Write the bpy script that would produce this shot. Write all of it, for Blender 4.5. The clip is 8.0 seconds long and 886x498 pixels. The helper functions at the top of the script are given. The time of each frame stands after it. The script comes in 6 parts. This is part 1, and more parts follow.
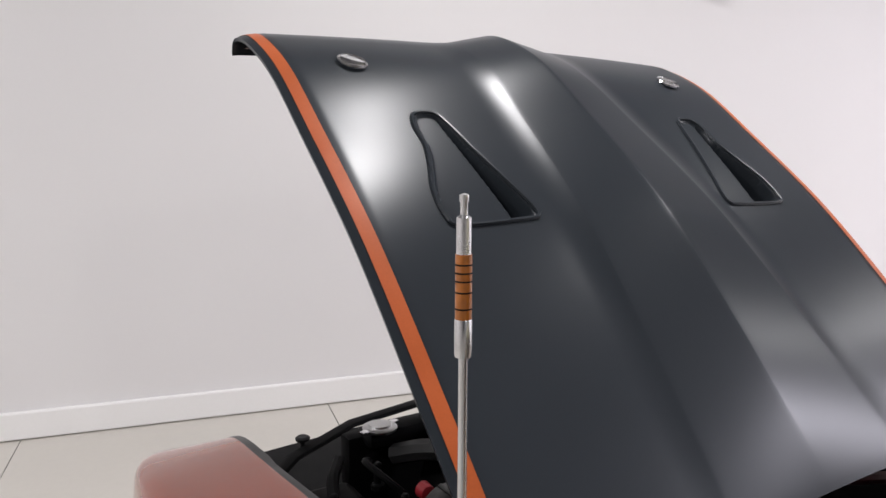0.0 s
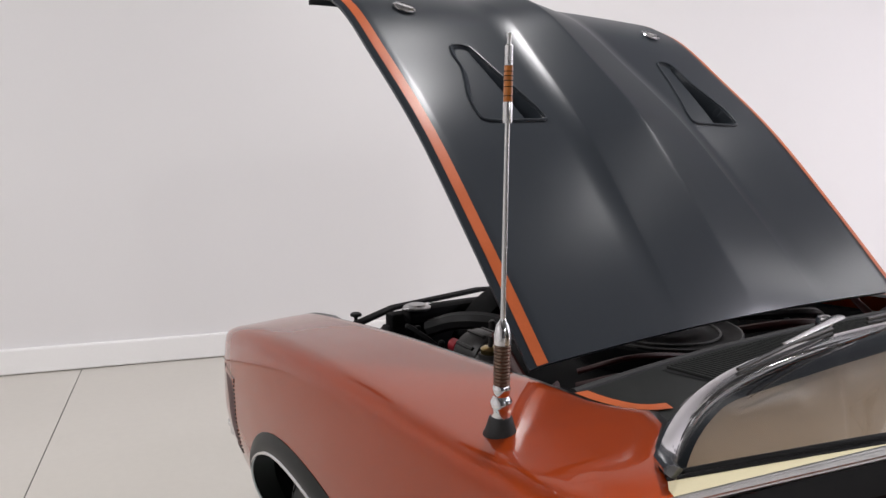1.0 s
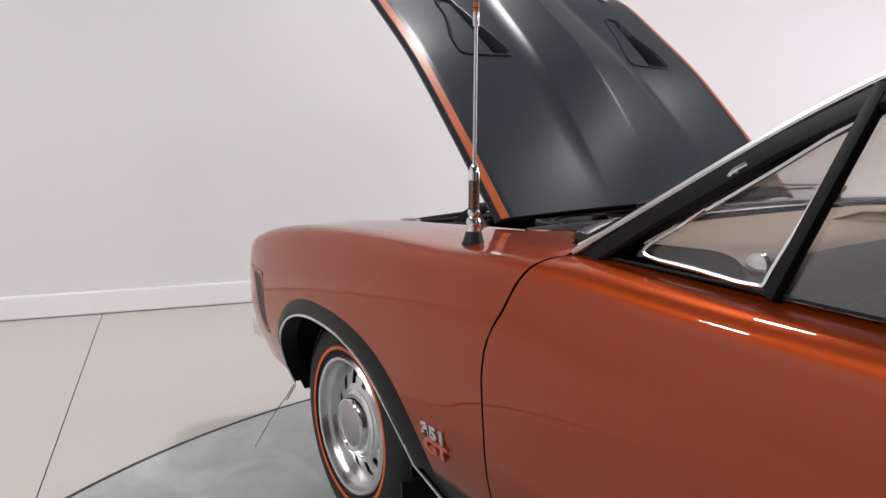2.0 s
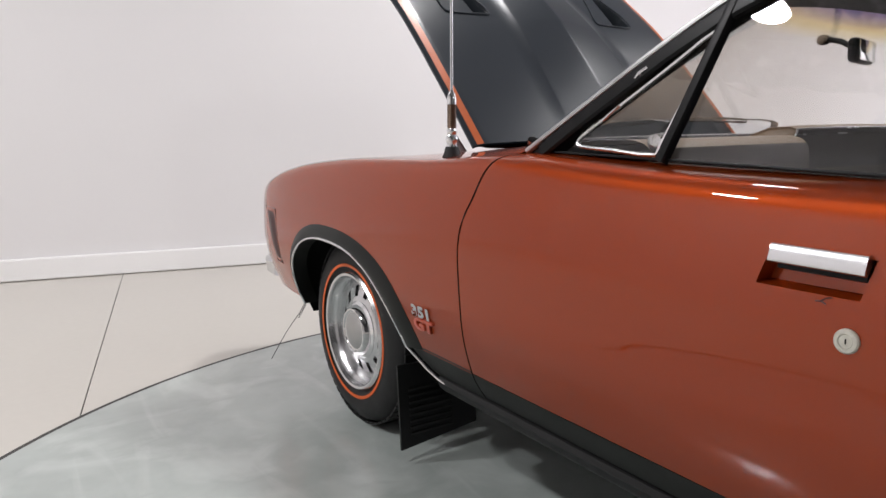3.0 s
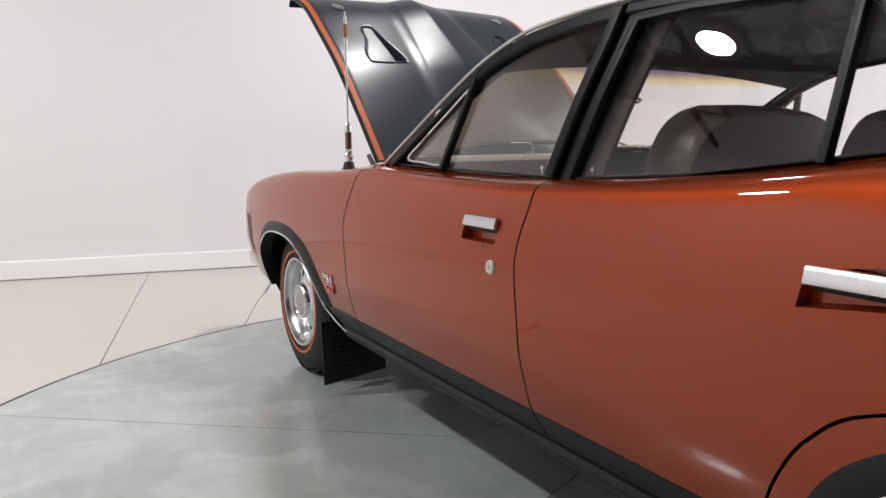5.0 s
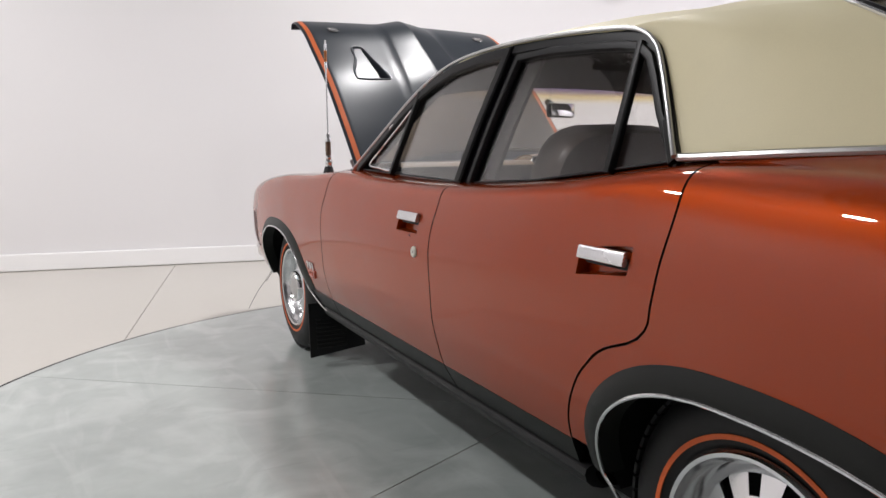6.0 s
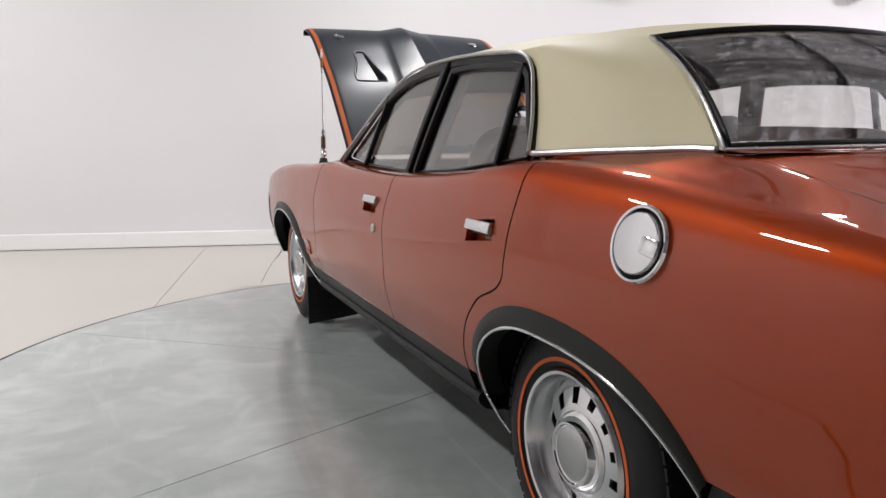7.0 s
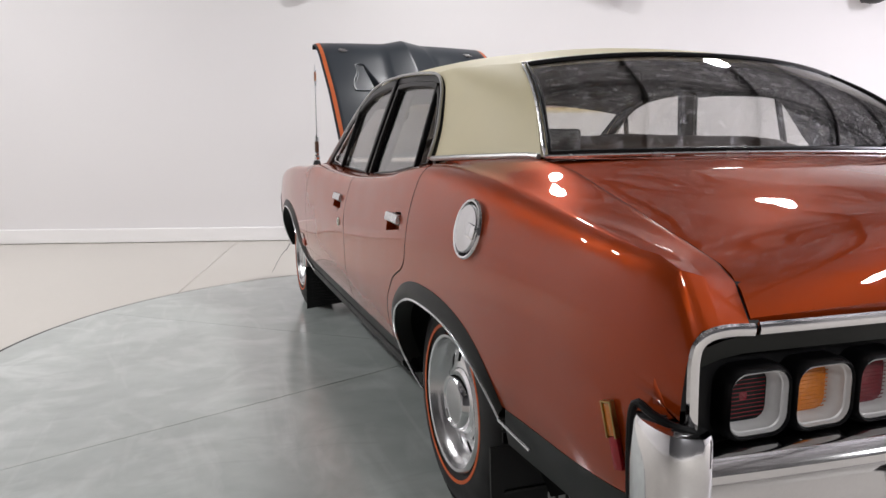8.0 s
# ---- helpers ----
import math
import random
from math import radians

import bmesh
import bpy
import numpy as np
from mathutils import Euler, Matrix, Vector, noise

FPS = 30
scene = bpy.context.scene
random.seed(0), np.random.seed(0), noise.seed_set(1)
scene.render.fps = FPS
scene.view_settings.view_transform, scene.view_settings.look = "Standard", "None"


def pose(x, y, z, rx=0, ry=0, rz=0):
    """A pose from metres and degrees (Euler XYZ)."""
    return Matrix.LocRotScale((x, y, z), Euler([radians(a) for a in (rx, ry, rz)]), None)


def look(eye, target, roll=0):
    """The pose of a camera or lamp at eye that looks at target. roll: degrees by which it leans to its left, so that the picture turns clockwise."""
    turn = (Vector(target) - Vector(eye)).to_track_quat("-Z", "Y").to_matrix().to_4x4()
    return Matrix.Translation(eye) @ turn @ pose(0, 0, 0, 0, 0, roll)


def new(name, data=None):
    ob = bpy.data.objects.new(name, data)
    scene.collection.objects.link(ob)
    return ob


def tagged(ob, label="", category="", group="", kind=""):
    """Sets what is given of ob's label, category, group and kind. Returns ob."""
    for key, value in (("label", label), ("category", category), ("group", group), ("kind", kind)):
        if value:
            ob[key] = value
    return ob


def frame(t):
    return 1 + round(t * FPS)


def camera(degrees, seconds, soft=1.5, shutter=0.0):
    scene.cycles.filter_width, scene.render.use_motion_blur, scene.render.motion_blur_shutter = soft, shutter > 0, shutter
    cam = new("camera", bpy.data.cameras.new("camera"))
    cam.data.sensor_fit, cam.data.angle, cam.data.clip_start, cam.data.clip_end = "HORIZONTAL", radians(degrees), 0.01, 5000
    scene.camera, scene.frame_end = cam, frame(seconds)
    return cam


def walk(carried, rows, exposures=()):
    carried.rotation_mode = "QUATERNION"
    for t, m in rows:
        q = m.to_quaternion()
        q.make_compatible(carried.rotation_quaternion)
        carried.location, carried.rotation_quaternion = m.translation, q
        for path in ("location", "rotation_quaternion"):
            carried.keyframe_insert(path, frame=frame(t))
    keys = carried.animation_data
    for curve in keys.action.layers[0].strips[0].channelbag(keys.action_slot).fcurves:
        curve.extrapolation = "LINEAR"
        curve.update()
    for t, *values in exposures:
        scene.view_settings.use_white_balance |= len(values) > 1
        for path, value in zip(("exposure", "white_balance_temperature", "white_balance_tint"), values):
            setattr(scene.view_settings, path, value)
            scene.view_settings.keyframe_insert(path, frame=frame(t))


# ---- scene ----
cam = camera(63.2, 8.0)
PATH = [
    (0, (-1.094, 0.421, 1.516), (-0.032, 2.089, 1.216), 0.2),
    (0.5, (-1.278, 0.239, 1.441), (-0.223, 1.91, 1.131), 0.5),
    (1, (-1.407, 0.053, 1.346), (-0.353, 1.723, 1.03), 0.5),
    (1.5, (-1.547, -0.166, 1.221), (-0.485, 1.5, 0.908), -0.1),
    (2, (-1.69, -0.371, 1.157), (-0.599, 1.273, 0.83), 0.3),
    (3.5, (-1.903, -0.9, 0.979), (-0.831, 0.75, 0.623), -0.8),
    (4, (-1.917, -1.124, 0.998), (-0.873, 0.548, 0.659), -0.8),
    (4.5, (-1.879, -1.373, 1.008), (-0.857, 0.318, 0.7), -0.6),
    (6, (-1.811, -2.182, 1.041), (-0.905, -0.422, 0.752), -0.4),
    (6.5, (-1.776, -2.454, 1.057), (-0.914, -0.674, 0.759), -0.0),
    (7, (-1.737, -2.747, 1.052), (-0.938, -0.94, 0.745), 0.2),
    (7.5, (-1.657, -3.006, 1.061), (-0.923, -1.172, 0.747), 0.1),
    (8, (-1.514, -3.283, 1.075), (-0.853, -1.42, 0.77), 0.1),
]
walk(cam, [(t, look(eye, target, roll)) for t, eye, target, roll in PATH], [(0, 0.09), (1.5, 0.08), (3.5, 0.30), (4.5, 0.33), (6, 0.32), (8, 0.22)])

# ---- world, lamps, exposure ----
world = bpy.data.worlds.new("world")
scene.world = world
world.use_nodes = True
world.node_tree.nodes["Background"].inputs[0].default_value = (0.8, 0.85, 0.9, 1)
world.node_tree.nodes["Background"].inputs[1].default_value = 0.05

ROOM_TURN = -12.95
ROOM = pose(0, 0, 0, 0, 0, ROOM_TURN)
CEILING_Z = 4.6
WALL_V = 4.18
# Lamps: place in the hall (across, along), share of the full power, width, colour
LAMP_SPOTS = [(-4.35, 1.8, 0.56, 0.34, (1, 0.98, 1)), (0.14, 1.98, 0.56, 0.38, (1, 0.98, 0.99)), (2.65, 1.55, 0.24, 0.38, (1, 0.98, 0.99)),
              (-3.88, -0.13, 0.52, 0.26, (1, 0.985, 0.99)), (6.1, 0.85, 0.4, 0.38, (1, 0.98, 1)), (7.0, -0.75, 3.1, 0.6, (0.92, 0.89, 1)),
              (1.2, -7.2, 1.4, 0.38, (1, 0.985, 0.99)), (4.8, -4.4, 0.4, 0.38, (1, 0.985, 0.99))]
LAMP_POWER = 108


def add_lamp(u, v, z, power, size, colour):
    data = bpy.data.lights.new("high_bay_light", "AREA")
    data.shape, data.size, data.energy, data.color = "DISK", size, power, colour
    data.spread = math.radians(140 if v > 2 else 180)
    ob = new("high_bay_light", data)
    ob.matrix_world = ROOM @ pose(u, v, z)
    return ob


for u, v, share, size, colour in LAMP_SPOTS:
    add_lamp(u, v, CEILING_Z - 0.62, LAMP_POWER * share, size, colour)

# ---- materials ----


def material(name, colour, rough=0.5, metal=0.0, coat=0.0, vary=0.12, scale=6.0, fine=0.0, fine_scale=120.0,
             rough_vary=0.1, spec=0.5, tint=None, coat_rough=0.03, coat_ior=1.5, edge=None):
    """A principled material, varied at two scales in colour and roughness, with fine relief."""
    mat = bpy.data.materials.new(name)
    mat.use_nodes = True
    nt = mat.node_tree
    b = nt.nodes["Principled BSDF"]
    b.inputs["Metallic"].default_value = metal
    b.inputs["Coat Weight"].default_value = coat
    b.inputs["Coat Roughness"].default_value = coat_rough
    b.inputs["Coat IOR"].default_value = coat_ior
    b.inputs["Specular IOR Level"].default_value = spec
    if edge:
        b.inputs["Specular Tint"].default_value = (*edge, 1)
    tc = nt.nodes.new("ShaderNodeTexCoord")
    big = nt.nodes.new("ShaderNodeTexNoise")
    big.inputs["Scale"].default_value = scale
    big.inputs["Detail"].default_value = 6
    small = nt.nodes.new("ShaderNodeTexNoise")
    small.inputs["Scale"].default_value = fine_scale
    small.inputs["Detail"].default_value = 3
    for n in (big, small):
        nt.links.new(tc.outputs["Object"], n.inputs["Vector"])
    both = nt.nodes.new("ShaderNodeMix")
    both.inputs[0].default_value = 0.35
    nt.links.new(big.outputs["Fac"], both.inputs[2])
    nt.links.new(small.outputs["Fac"], both.inputs[3])
    ramp = nt.nodes.new("ShaderNodeValToRGB")
    other = tint or tuple(c * (1 - vary) for c in colour)
    ramp.color_ramp.elements[0].position, ramp.color_ramp.elements[1].position = 0.35, 0.65
    ramp.color_ramp.elements[0].color = (*other, 1)
    ramp.color_ramp.elements[1].color = (*colour, 1)
    nt.links.new(both.outputs[0], ramp.inputs["Fac"])
    nt.links.new(ramp.outputs["Color"], b.inputs["Base Color"])
    rr = nt.nodes.new("ShaderNodeMapRange")
    rr.inputs["From Min"].default_value, rr.inputs["From Max"].default_value = 0.3, 0.7
    rr.inputs["To Min"].default_value = max(0.0, rough * (1 - rough_vary))
    rr.inputs["To Max"].default_value = min(1.0, rough * (1 + rough_vary))
    nt.links.new(big.outputs["Fac"], rr.inputs["Value"])
    nt.links.new(rr.outputs["Result"], b.inputs["Roughness"])
    if fine:
        bump = nt.nodes.new("ShaderNodeBump")
        bump.inputs["Strength"].default_value = fine
        bump.inputs["Distance"].default_value = 0.002
        nt.links.new(small.outputs["Fac"], bump.inputs["Height"])
        nt.links.new(bump.outputs["Normal"], b.inputs["Normal"])
    return mat


def glass_material(name, tint, rough=0.0, least=0.04):
    mat = bpy.data.materials.new(name)
    mat.use_nodes = True
    nt = mat.node_tree
    nt.nodes.remove(nt.nodes["Principled BSDF"])
    out = nt.nodes["Material Output"]
    clear = nt.nodes.new("ShaderNodeBsdfTransparent")
    clear.inputs["Color"].default_value = (*tint, 1)
    gloss = nt.nodes.new("ShaderNodeBsdfGlossy")
    gloss.inputs["Roughness"].default_value = rough
    lw = nt.nodes.new("ShaderNodeLayerWeight")
    lw.inputs["Blend"].default_value = 0.5
    power = nt.nodes.new("ShaderNodeMath")
    power.operation, power.inputs[1].default_value = "POWER", 4.6
    fres = nt.nodes.new("ShaderNodeMapRange")
    fres.inputs["To Min"].default_value, fres.inputs["To Max"].default_value = least, 1.0
    mix = nt.nodes.new("ShaderNodeMixShader")
    nt.links.new(lw.outputs["Facing"], power.inputs[0])
    nt.links.new(power.outputs[0], fres.inputs["Value"])
    nt.links.new(fres.outputs["Result"], mix.inputs[0])
    nt.links.new(clear.outputs[0], mix.inputs[1])
    nt.links.new(gloss.outputs[0], mix.inputs[2])
    nt.links.new(mix.outputs[0], out.inputs["Surface"])
    return mat, clear


PAINT = material("copper_metallic_paint", (0.34, 0.0445, 0.0051), 0.44, 0.55, 1.0, 0.05, 3.0, 0.02, 900.0, tint=(0.322, 0.042, 0.0048), spec=0.08, coat_rough=0.006, coat_ior=1.48, edge=(0.86, 0.50, 0.34))
HOOD_BLACK = material("satin_black_paint", (0.030, 0.0355, 0.0425), 0.275, 0.0, 0.0, 0.05, 4.0, 0.0, 400.0, spec=0.13, rough_vary=0.0)
SILL_BLACK = material("satin_black_sill_paint", (0.0125, 0.0138, 0.0125), 0.42, 0.0, 0.0, 0.15, 5.0, 0.03, 400.0, spec=0.22)
TRIM_BLACK = material("black_trim", (0.0035, 0.0035, 0.0042), 0.34, 0.0, 0.0, 0.2, 9.0, 0.02, 300.0, spec=0.2)
DARK = material("dark_underbody", (0.004, 0.004, 0.0045), 0.75, 0.0, 0.0, 0.3, 9.0, 0.1, 200.0, spec=0.2)
# The near-black base also holds the shade under the raised bonnet.
BAY_BLACK = material("engine_bay_black", (0.0025, 0.0025, 0.003), 0.62, 0.0, 0.0, 0.3, 14.0, 0.1, 200.0, spec=0.16)
RUBBER = material("tyre_rubber", (0.012, 0.012, 0.0125), 0.60, 0.0, 0.0, 0.25, 20.0, 0.12, 250.0, spec=0.4)
FLAP = material("mudflap_rubber", (0.009, 0.009, 0.0095), 0.5, 0.0, 0.0, 0.25, 20.0, 0.1, 250.0, spec=0.35)
STRIPE = material("orange_stripe", (0.56, 0.125, 0.036), 0.34, 0.0, 0.0, 0.15, 12.0, 0.02, 300.0, spec=0.3)
TYRE_STRIPE = material("orange_tyre_line", (0.75, 0.13, 0.02), 0.5, 0.0, 0.0, 0.12, 30.0)
CREAM = material("cream_vinyl_roof", (0.84, 0.765, 0.51), 0.55, 0.0, 0.0, 0.06, 5.0, 0.15, 420.0)
CHROME = material("chrome", (0.78, 0.78, 0.79), 0.09, 1.0, 0.0, 0.08, 8.0, 0.02, 200.0)
SATIN_CHROME = material("brushed_chrome", (0.74, 0.74, 0.75), 0.26, 1.0, 0.0, 0.1, 10.0, 0.04, 400.0)
RIM = material("brushed_silver_rim", (0.72, 0.72, 0.73), 0.24, 1.0, 0.0, 0.04, 14.0, 0.03, 260.0, rough_vary=0.1)
CAP = material("hub_cap_metal", (0.5, 0.5, 0.5), 0.35, 1.0, 0.0, 0.08, 14.0, 0.05, 260.0)
AERIAL_ORANGE = material("amber_coil", (0.50, 0.15, 0.012), 0.3, 0.0, 0.5, 0.35, 90.0)
COPPER = material("aerial_spring_brown", (0.12, 0.075, 0.05), 0.4, 0.6, 0.0, 0.3, 90.0)
DASH = material("tan_dash_vinyl", (0.32, 0.225, 0.145), 0.42, 0.0, 0.0, 0.1, 8.0, 0.2, 300.0)
DASH_LOW = material("dark_dash_plastic", (0.035, 0.034, 0.035), 0.5, 0.0, 0.0, 0.15, 8.0, 0.1, 300.0)
SEAT = material("brown_seat_vinyl", (0.115, 0.080, 0.066), 0.38, 0.0, 0.0, 0.12, 7.0, 0.06, 90.0)
DASH_FACE = material("dark_brown_dash_vinyl", (0.10, 0.078, 0.062), 0.5, 0.0, 0.0, 0.1, 8.0, 0.2, 300.0)
PILLAR_TRIM = material("grey_brown_pillar_trim", (0.065, 0.058, 0.052), 0.6, 0.0, 0.0, 0.1, 9.0, 0.1, 300.0)
HEADLINE = material("black_headlining", (0.012, 0.012, 0.013), 0.8, 0.0, 0.0, 0.2, 9.0, 0.2, 300.0)
SHELF = material("brown_parcel_shelf", (0.13, 0.075, 0.05), 0.7, 0.0, 0.0, 0.15, 9.0, 0.2, 200.0)
LAMP_SILVER = material("silver_lamp_bezel", (0.66, 0.66, 0.66), 0.42, 0.15, 0.0, 0.08, 20.0)
RED_LENS = material("dark_red_lens", (0.17, 0.008, 0.016), 0.16, 0.0, 0.35, 0.2, 30.0)
MARKER_RED = material("red_marker_lens", (0.36, 0.012, 0.02), 0.25, 0.0, 0.15, 0.25, 30.0, spec=0.3)
AMBER_LENS = material("amber_lens", (0.62, 0.19, 0.012), 0.12, 0.0, 0.6, 0.25, 30.0)
MAROON = material("maroon_primer", (0.06, 0.012, 0.011), 0.5, 0.0, 0.0, 0.2, 10.0)
ALLOY = material("cast_engine_metal", (0.055, 0.053, 0.052), 0.45, 0.6, 0.0, 0.4, 25.0, 0.2, 120.0)
BRASS = material("brass", (0.45, 0.33, 0.13), 0.3, 1.0, 0.0, 0.2, 25.0)
LOCK_FACE = material("worn_pale_lock_face", (0.70, 0.68, 0.60), 0.42, 0.25, 0.0, 0.2, 60.0, 0.1, 200.0)
RED_PLASTIC = material("red_plastic", (0.35, 0.02, 0.03), 0.4)
BADGE_RED = material("badge_red", (0.55, 0.08, 0.035), 0.3, 0.0, 0.5)
GREY_TEXT = material("worn_grey_print", (0.45, 0.45, 0.45), 0.6)
WALL_GREY = material("unseen_wall_charcoal", (0.10, 0.10, 0.105), 0.6, 0.0, 0.0, 0.06, 0.9, 0.05, 160.0)
WALL = material("white_wall_paint", (0.80, 0.785, 0.785), 0.55, 0.0, 0.0, 0.025, 0.7, 0.05, 160.0)
SKIRTING = material("white_gloss_skirting", (0.91, 0.90, 0.89), 0.35, 0.0, 0.0, 0.03, 2.0, 0.03, 60.0)
CONCRETE = material("pale_sealed_concrete", (0.62, 0.59, 0.54), 0.33, 0.0, 0.0, 0.05, 1.2, 0.0, 30.0, rough_vary=0.05)
TURNTABLE = material("grey_polished_turntable", (0.485, 0.535, 0.51), 0.35, 0.0, 0.8, 0.22, 1.7, 0.0, 9.0, rough_vary=0.1, coat_rough=0.13)
SEAM = material("dark_joint", (0.05, 0.048, 0.045), 0.8)
# The strong colour mottling paints the light and dark of the foil's creases.
FOIL = material("silver_roof_insulation", (0.58, 0.58, 0.60), 0.26, 0.85, 0.0, 0.6, 5.0, 1.0, 34.0)
STEEL = material("dark_roof_steel", (0.03, 0.03, 0.032), 0.6)
LAMP_CASE = material("lamp_housing", (0.25, 0.25, 0.25), 0.4, 0.4)
# Worn polish on the turntable: pale clouds and drawn-out wipe marks over the grey.
nt = TURNTABLE.node_tree
tc = nt.nodes["Texture Coordinate"]
base = nt.nodes["Principled BSDF"].inputs["Base Color"]
under = base.links[0].from_socket
for size, stretch, lo, hi, amount, tone in ((2.6, (1, 1, 1), 0.50, 0.72, 0.48, (0.71, 0.76, 0.73, 1)), (5.5, (1, 0.22, 1), 0.56, 0.74, 0.34, (0.75, 0.79, 0.765, 1)), (9.0, (0.3, 1, 1), 0.60, 0.72, 0.35, (0.34, 0.37, 0.36, 1))):
    mapping = nt.nodes.new("ShaderNodeMapping")
    mapping.inputs["Scale"].default_value = stretch
    mapping.inputs["Rotation"].default_value = (0, 0, size)
    cloud = nt.nodes.new("ShaderNodeTexNoise")
    cloud.inputs["Scale"].default_value, cloud.inputs["Detail"].default_value, cloud.inputs["Distortion"].default_value = size, 8, 1.2
    amount_of = nt.nodes.new("ShaderNodeMapRange")
    amount_of.inputs["From Min"].default_value, amount_of.inputs["From Max"].default_value, amount_of.inputs["To Max"].default_value = lo, hi, amount
    blend = nt.nodes.new("ShaderNodeMix")
    blend.data_type = "RGBA"
    blend.inputs[7].default_value = tone
    nt.links.new(tc.outputs["Object"], mapping.inputs["Vector"])
    nt.links.new(mapping.outputs["Vector"], cloud.inputs["Vector"])
    nt.links.new(cloud.outputs["Fac"], amount_of.inputs["Value"])
    nt.links.new(amount_of.outputs["Result"], blend.inputs[0])
    nt.links.new(under, blend.inputs[6])
    under = blend.outputs[2]
nt.links.new(under, base)
GLASS, _ = glass_material("tinted_side_glass", (0.965, 0.965, 0.96), least=0.068)
SCREEN, SCREEN_CLEAR = glass_material("banded_windscreen_glass", (0.98, 0.985, 0.975))
BACKLIGHT, _ = glass_material("rear_glass", (0.88, 0.88, 0.87), least=0.11)
nt = SCREEN.node_tree
tc = nt.nodes.new("ShaderNodeTexCoord")
sep = nt.nodes.new("ShaderNodeSeparateXYZ")
ramp = nt.nodes.new("ShaderNodeValToRGB")
rng = nt.nodes.new("ShaderNodeMapRange")
rng.inputs["From Min"].default_value, rng.inputs["From Max"].default_value = 1.205, 1.285
nt.links.new(tc.outputs["Object"], sep.inputs[0])
nt.links.new(sep.outputs["Z"], rng.inputs["Value"])
nt.links.new(rng.outputs["Result"], ramp.inputs["Fac"])
ramp.color_ramp.elements[0].color = (0.98, 0.985, 0.975, 1)
ramp.color_ramp.elements[1].color = (0.10, 0.09, 0.30, 1)
e = ramp.color_ramp.elements.new(0.30)
e.color = (0.95, 0.86, 0.62, 1)
e = ramp.color_ramp.elements.new(0.62)
e.color = (0.40, 0.34, 0.55, 1)
nt.links.new(ramp.outputs["Color"], SCREEN_CLEAR.inputs["Color"])

# ---- building helpers ----


def finish(name, bm, mat, smooth=True):
    bmesh.ops.recalc_face_normals(bm, faces=bm.faces)
    if smooth:
        for f in bm.faces:
            f.smooth = True
        for ed in bm.edges:
            if len(ed.link_faces) == 2 and ed.calc_face_angle(0) > 0.6:
                ed.smooth = False
    me = bpy.data.meshes.new(name)
    bm.to_mesh(me)
    bm.free()
    me.materials.append(mat)
    if any(p.material_index for p in me.polygons):
        me.materials.append(TRIM_BLACK)
    return me


def part(name, bm, mat, parent=None, label="", smooth=True):
    """One bmesh as one mesh object, under a thing or a part."""
    ob = new(name, finish(name, bm, mat, smooth))
    ob.parent = parent
    if label:
        ob["label"] = label
    return ob


def empty(name, parent=None):
    ob = new(name)
    ob.parent = parent
    ob.empty_display_size = 0.1
    return ob


def spline(*pts):
    """A smooth curve through a few control values."""
    xs = np.array([p[0] for p in pts], float)
    ys = np.array([p[1:] for p in pts], float)
    h = np.diff(xs)[:, None]
    sl = np.diff(ys, axis=0) / h
    m = np.zeros_like(ys)
    m[0], m[-1] = sl[0], sl[-1]
    if len(xs) > 2:
        m[1:-1] = (sl[:-1] * h[1:] + sl[1:] * h[:-1]) / (h[1:] + h[:-1])

    def at(x):
        x = min(max(x, xs[0]), xs[-1])
        i = int(min(max(np.searchsorted(xs, x) - 1, 0), len(xs) - 2))
        d = h[i, 0]
        t = (x - xs[i]) / d
        v = ((1 + 2 * t) * (1 - t) ** 2 * ys[i] + t * (1 - t) ** 2 * d * m[i] + t * t * (3 - 2 * t) * ys[i + 1] + t * t * (t - 1) * d * m[i + 1])
        return float(v[0]) if len(v) == 1 else v

    return at


def smooth_path(pts, n=6, closed=False):
    """A finer path through the given points."""
    pts = [Vector(p) for p in pts]
    k = len(pts)
    out = []
    for i in range(k if closed else k - 1):
        p1, p2 = pts[i], pts[(i + 1) % k]
        p0 = pts[i - 1] if (i or closed) else p1 * 2 - p2
        p3 = pts[(i + 2) % k] if (i + 2 < k or closed) else p2 * 2 - p1
        for j in range(n):
            t = j / n
            out.append(0.5 * ((2 * p1) + (p2 - p0) * t + (2 * p0 - 5 * p1 + 4 * p2 - p3) * t * t + (3 * p1 - p0 - 3 * p2 + p3) * t ** 3))
    if not closed:
        out.append(pts[-1])
    return out


def lerp(a, b, t):
    return a + (b - a) * t


def grid(bm, rows, closed=False, skip=None):
    """Quads between rows of points."""
    vs = [[bm.verts.new(p) for p in row] for row in rows]
    for i in range(len(vs) - 1):
        n = len(vs[i])
        for j in range(n if closed else n - 1):
            if skip and skip(i, j):
                continue
            bm.faces.new((vs[i][j], vs[i][(j + 1) % n], vs[i + 1][(j + 1) % n], vs[i + 1][j]))
    return vs


def flange(bm, move, seal=False):
    """Folds the open edges inwards, so that a sheet shows a thickness; seal: black folds, shade painted into the shut
    lines.
    """
    edges = [e for e in bm.edges if e.is_boundary]
    got = bmesh.ops.extrude_edge_only(bm, edges=edges)
    if seal:
        for f in got["geom"]:
            if isinstance(f, bmesh.types.BMFace):
                f.material_index = 1
    for v in got["geom"]:
        if isinstance(v, bmesh.types.BMVert):
            v.co += move(v.co)


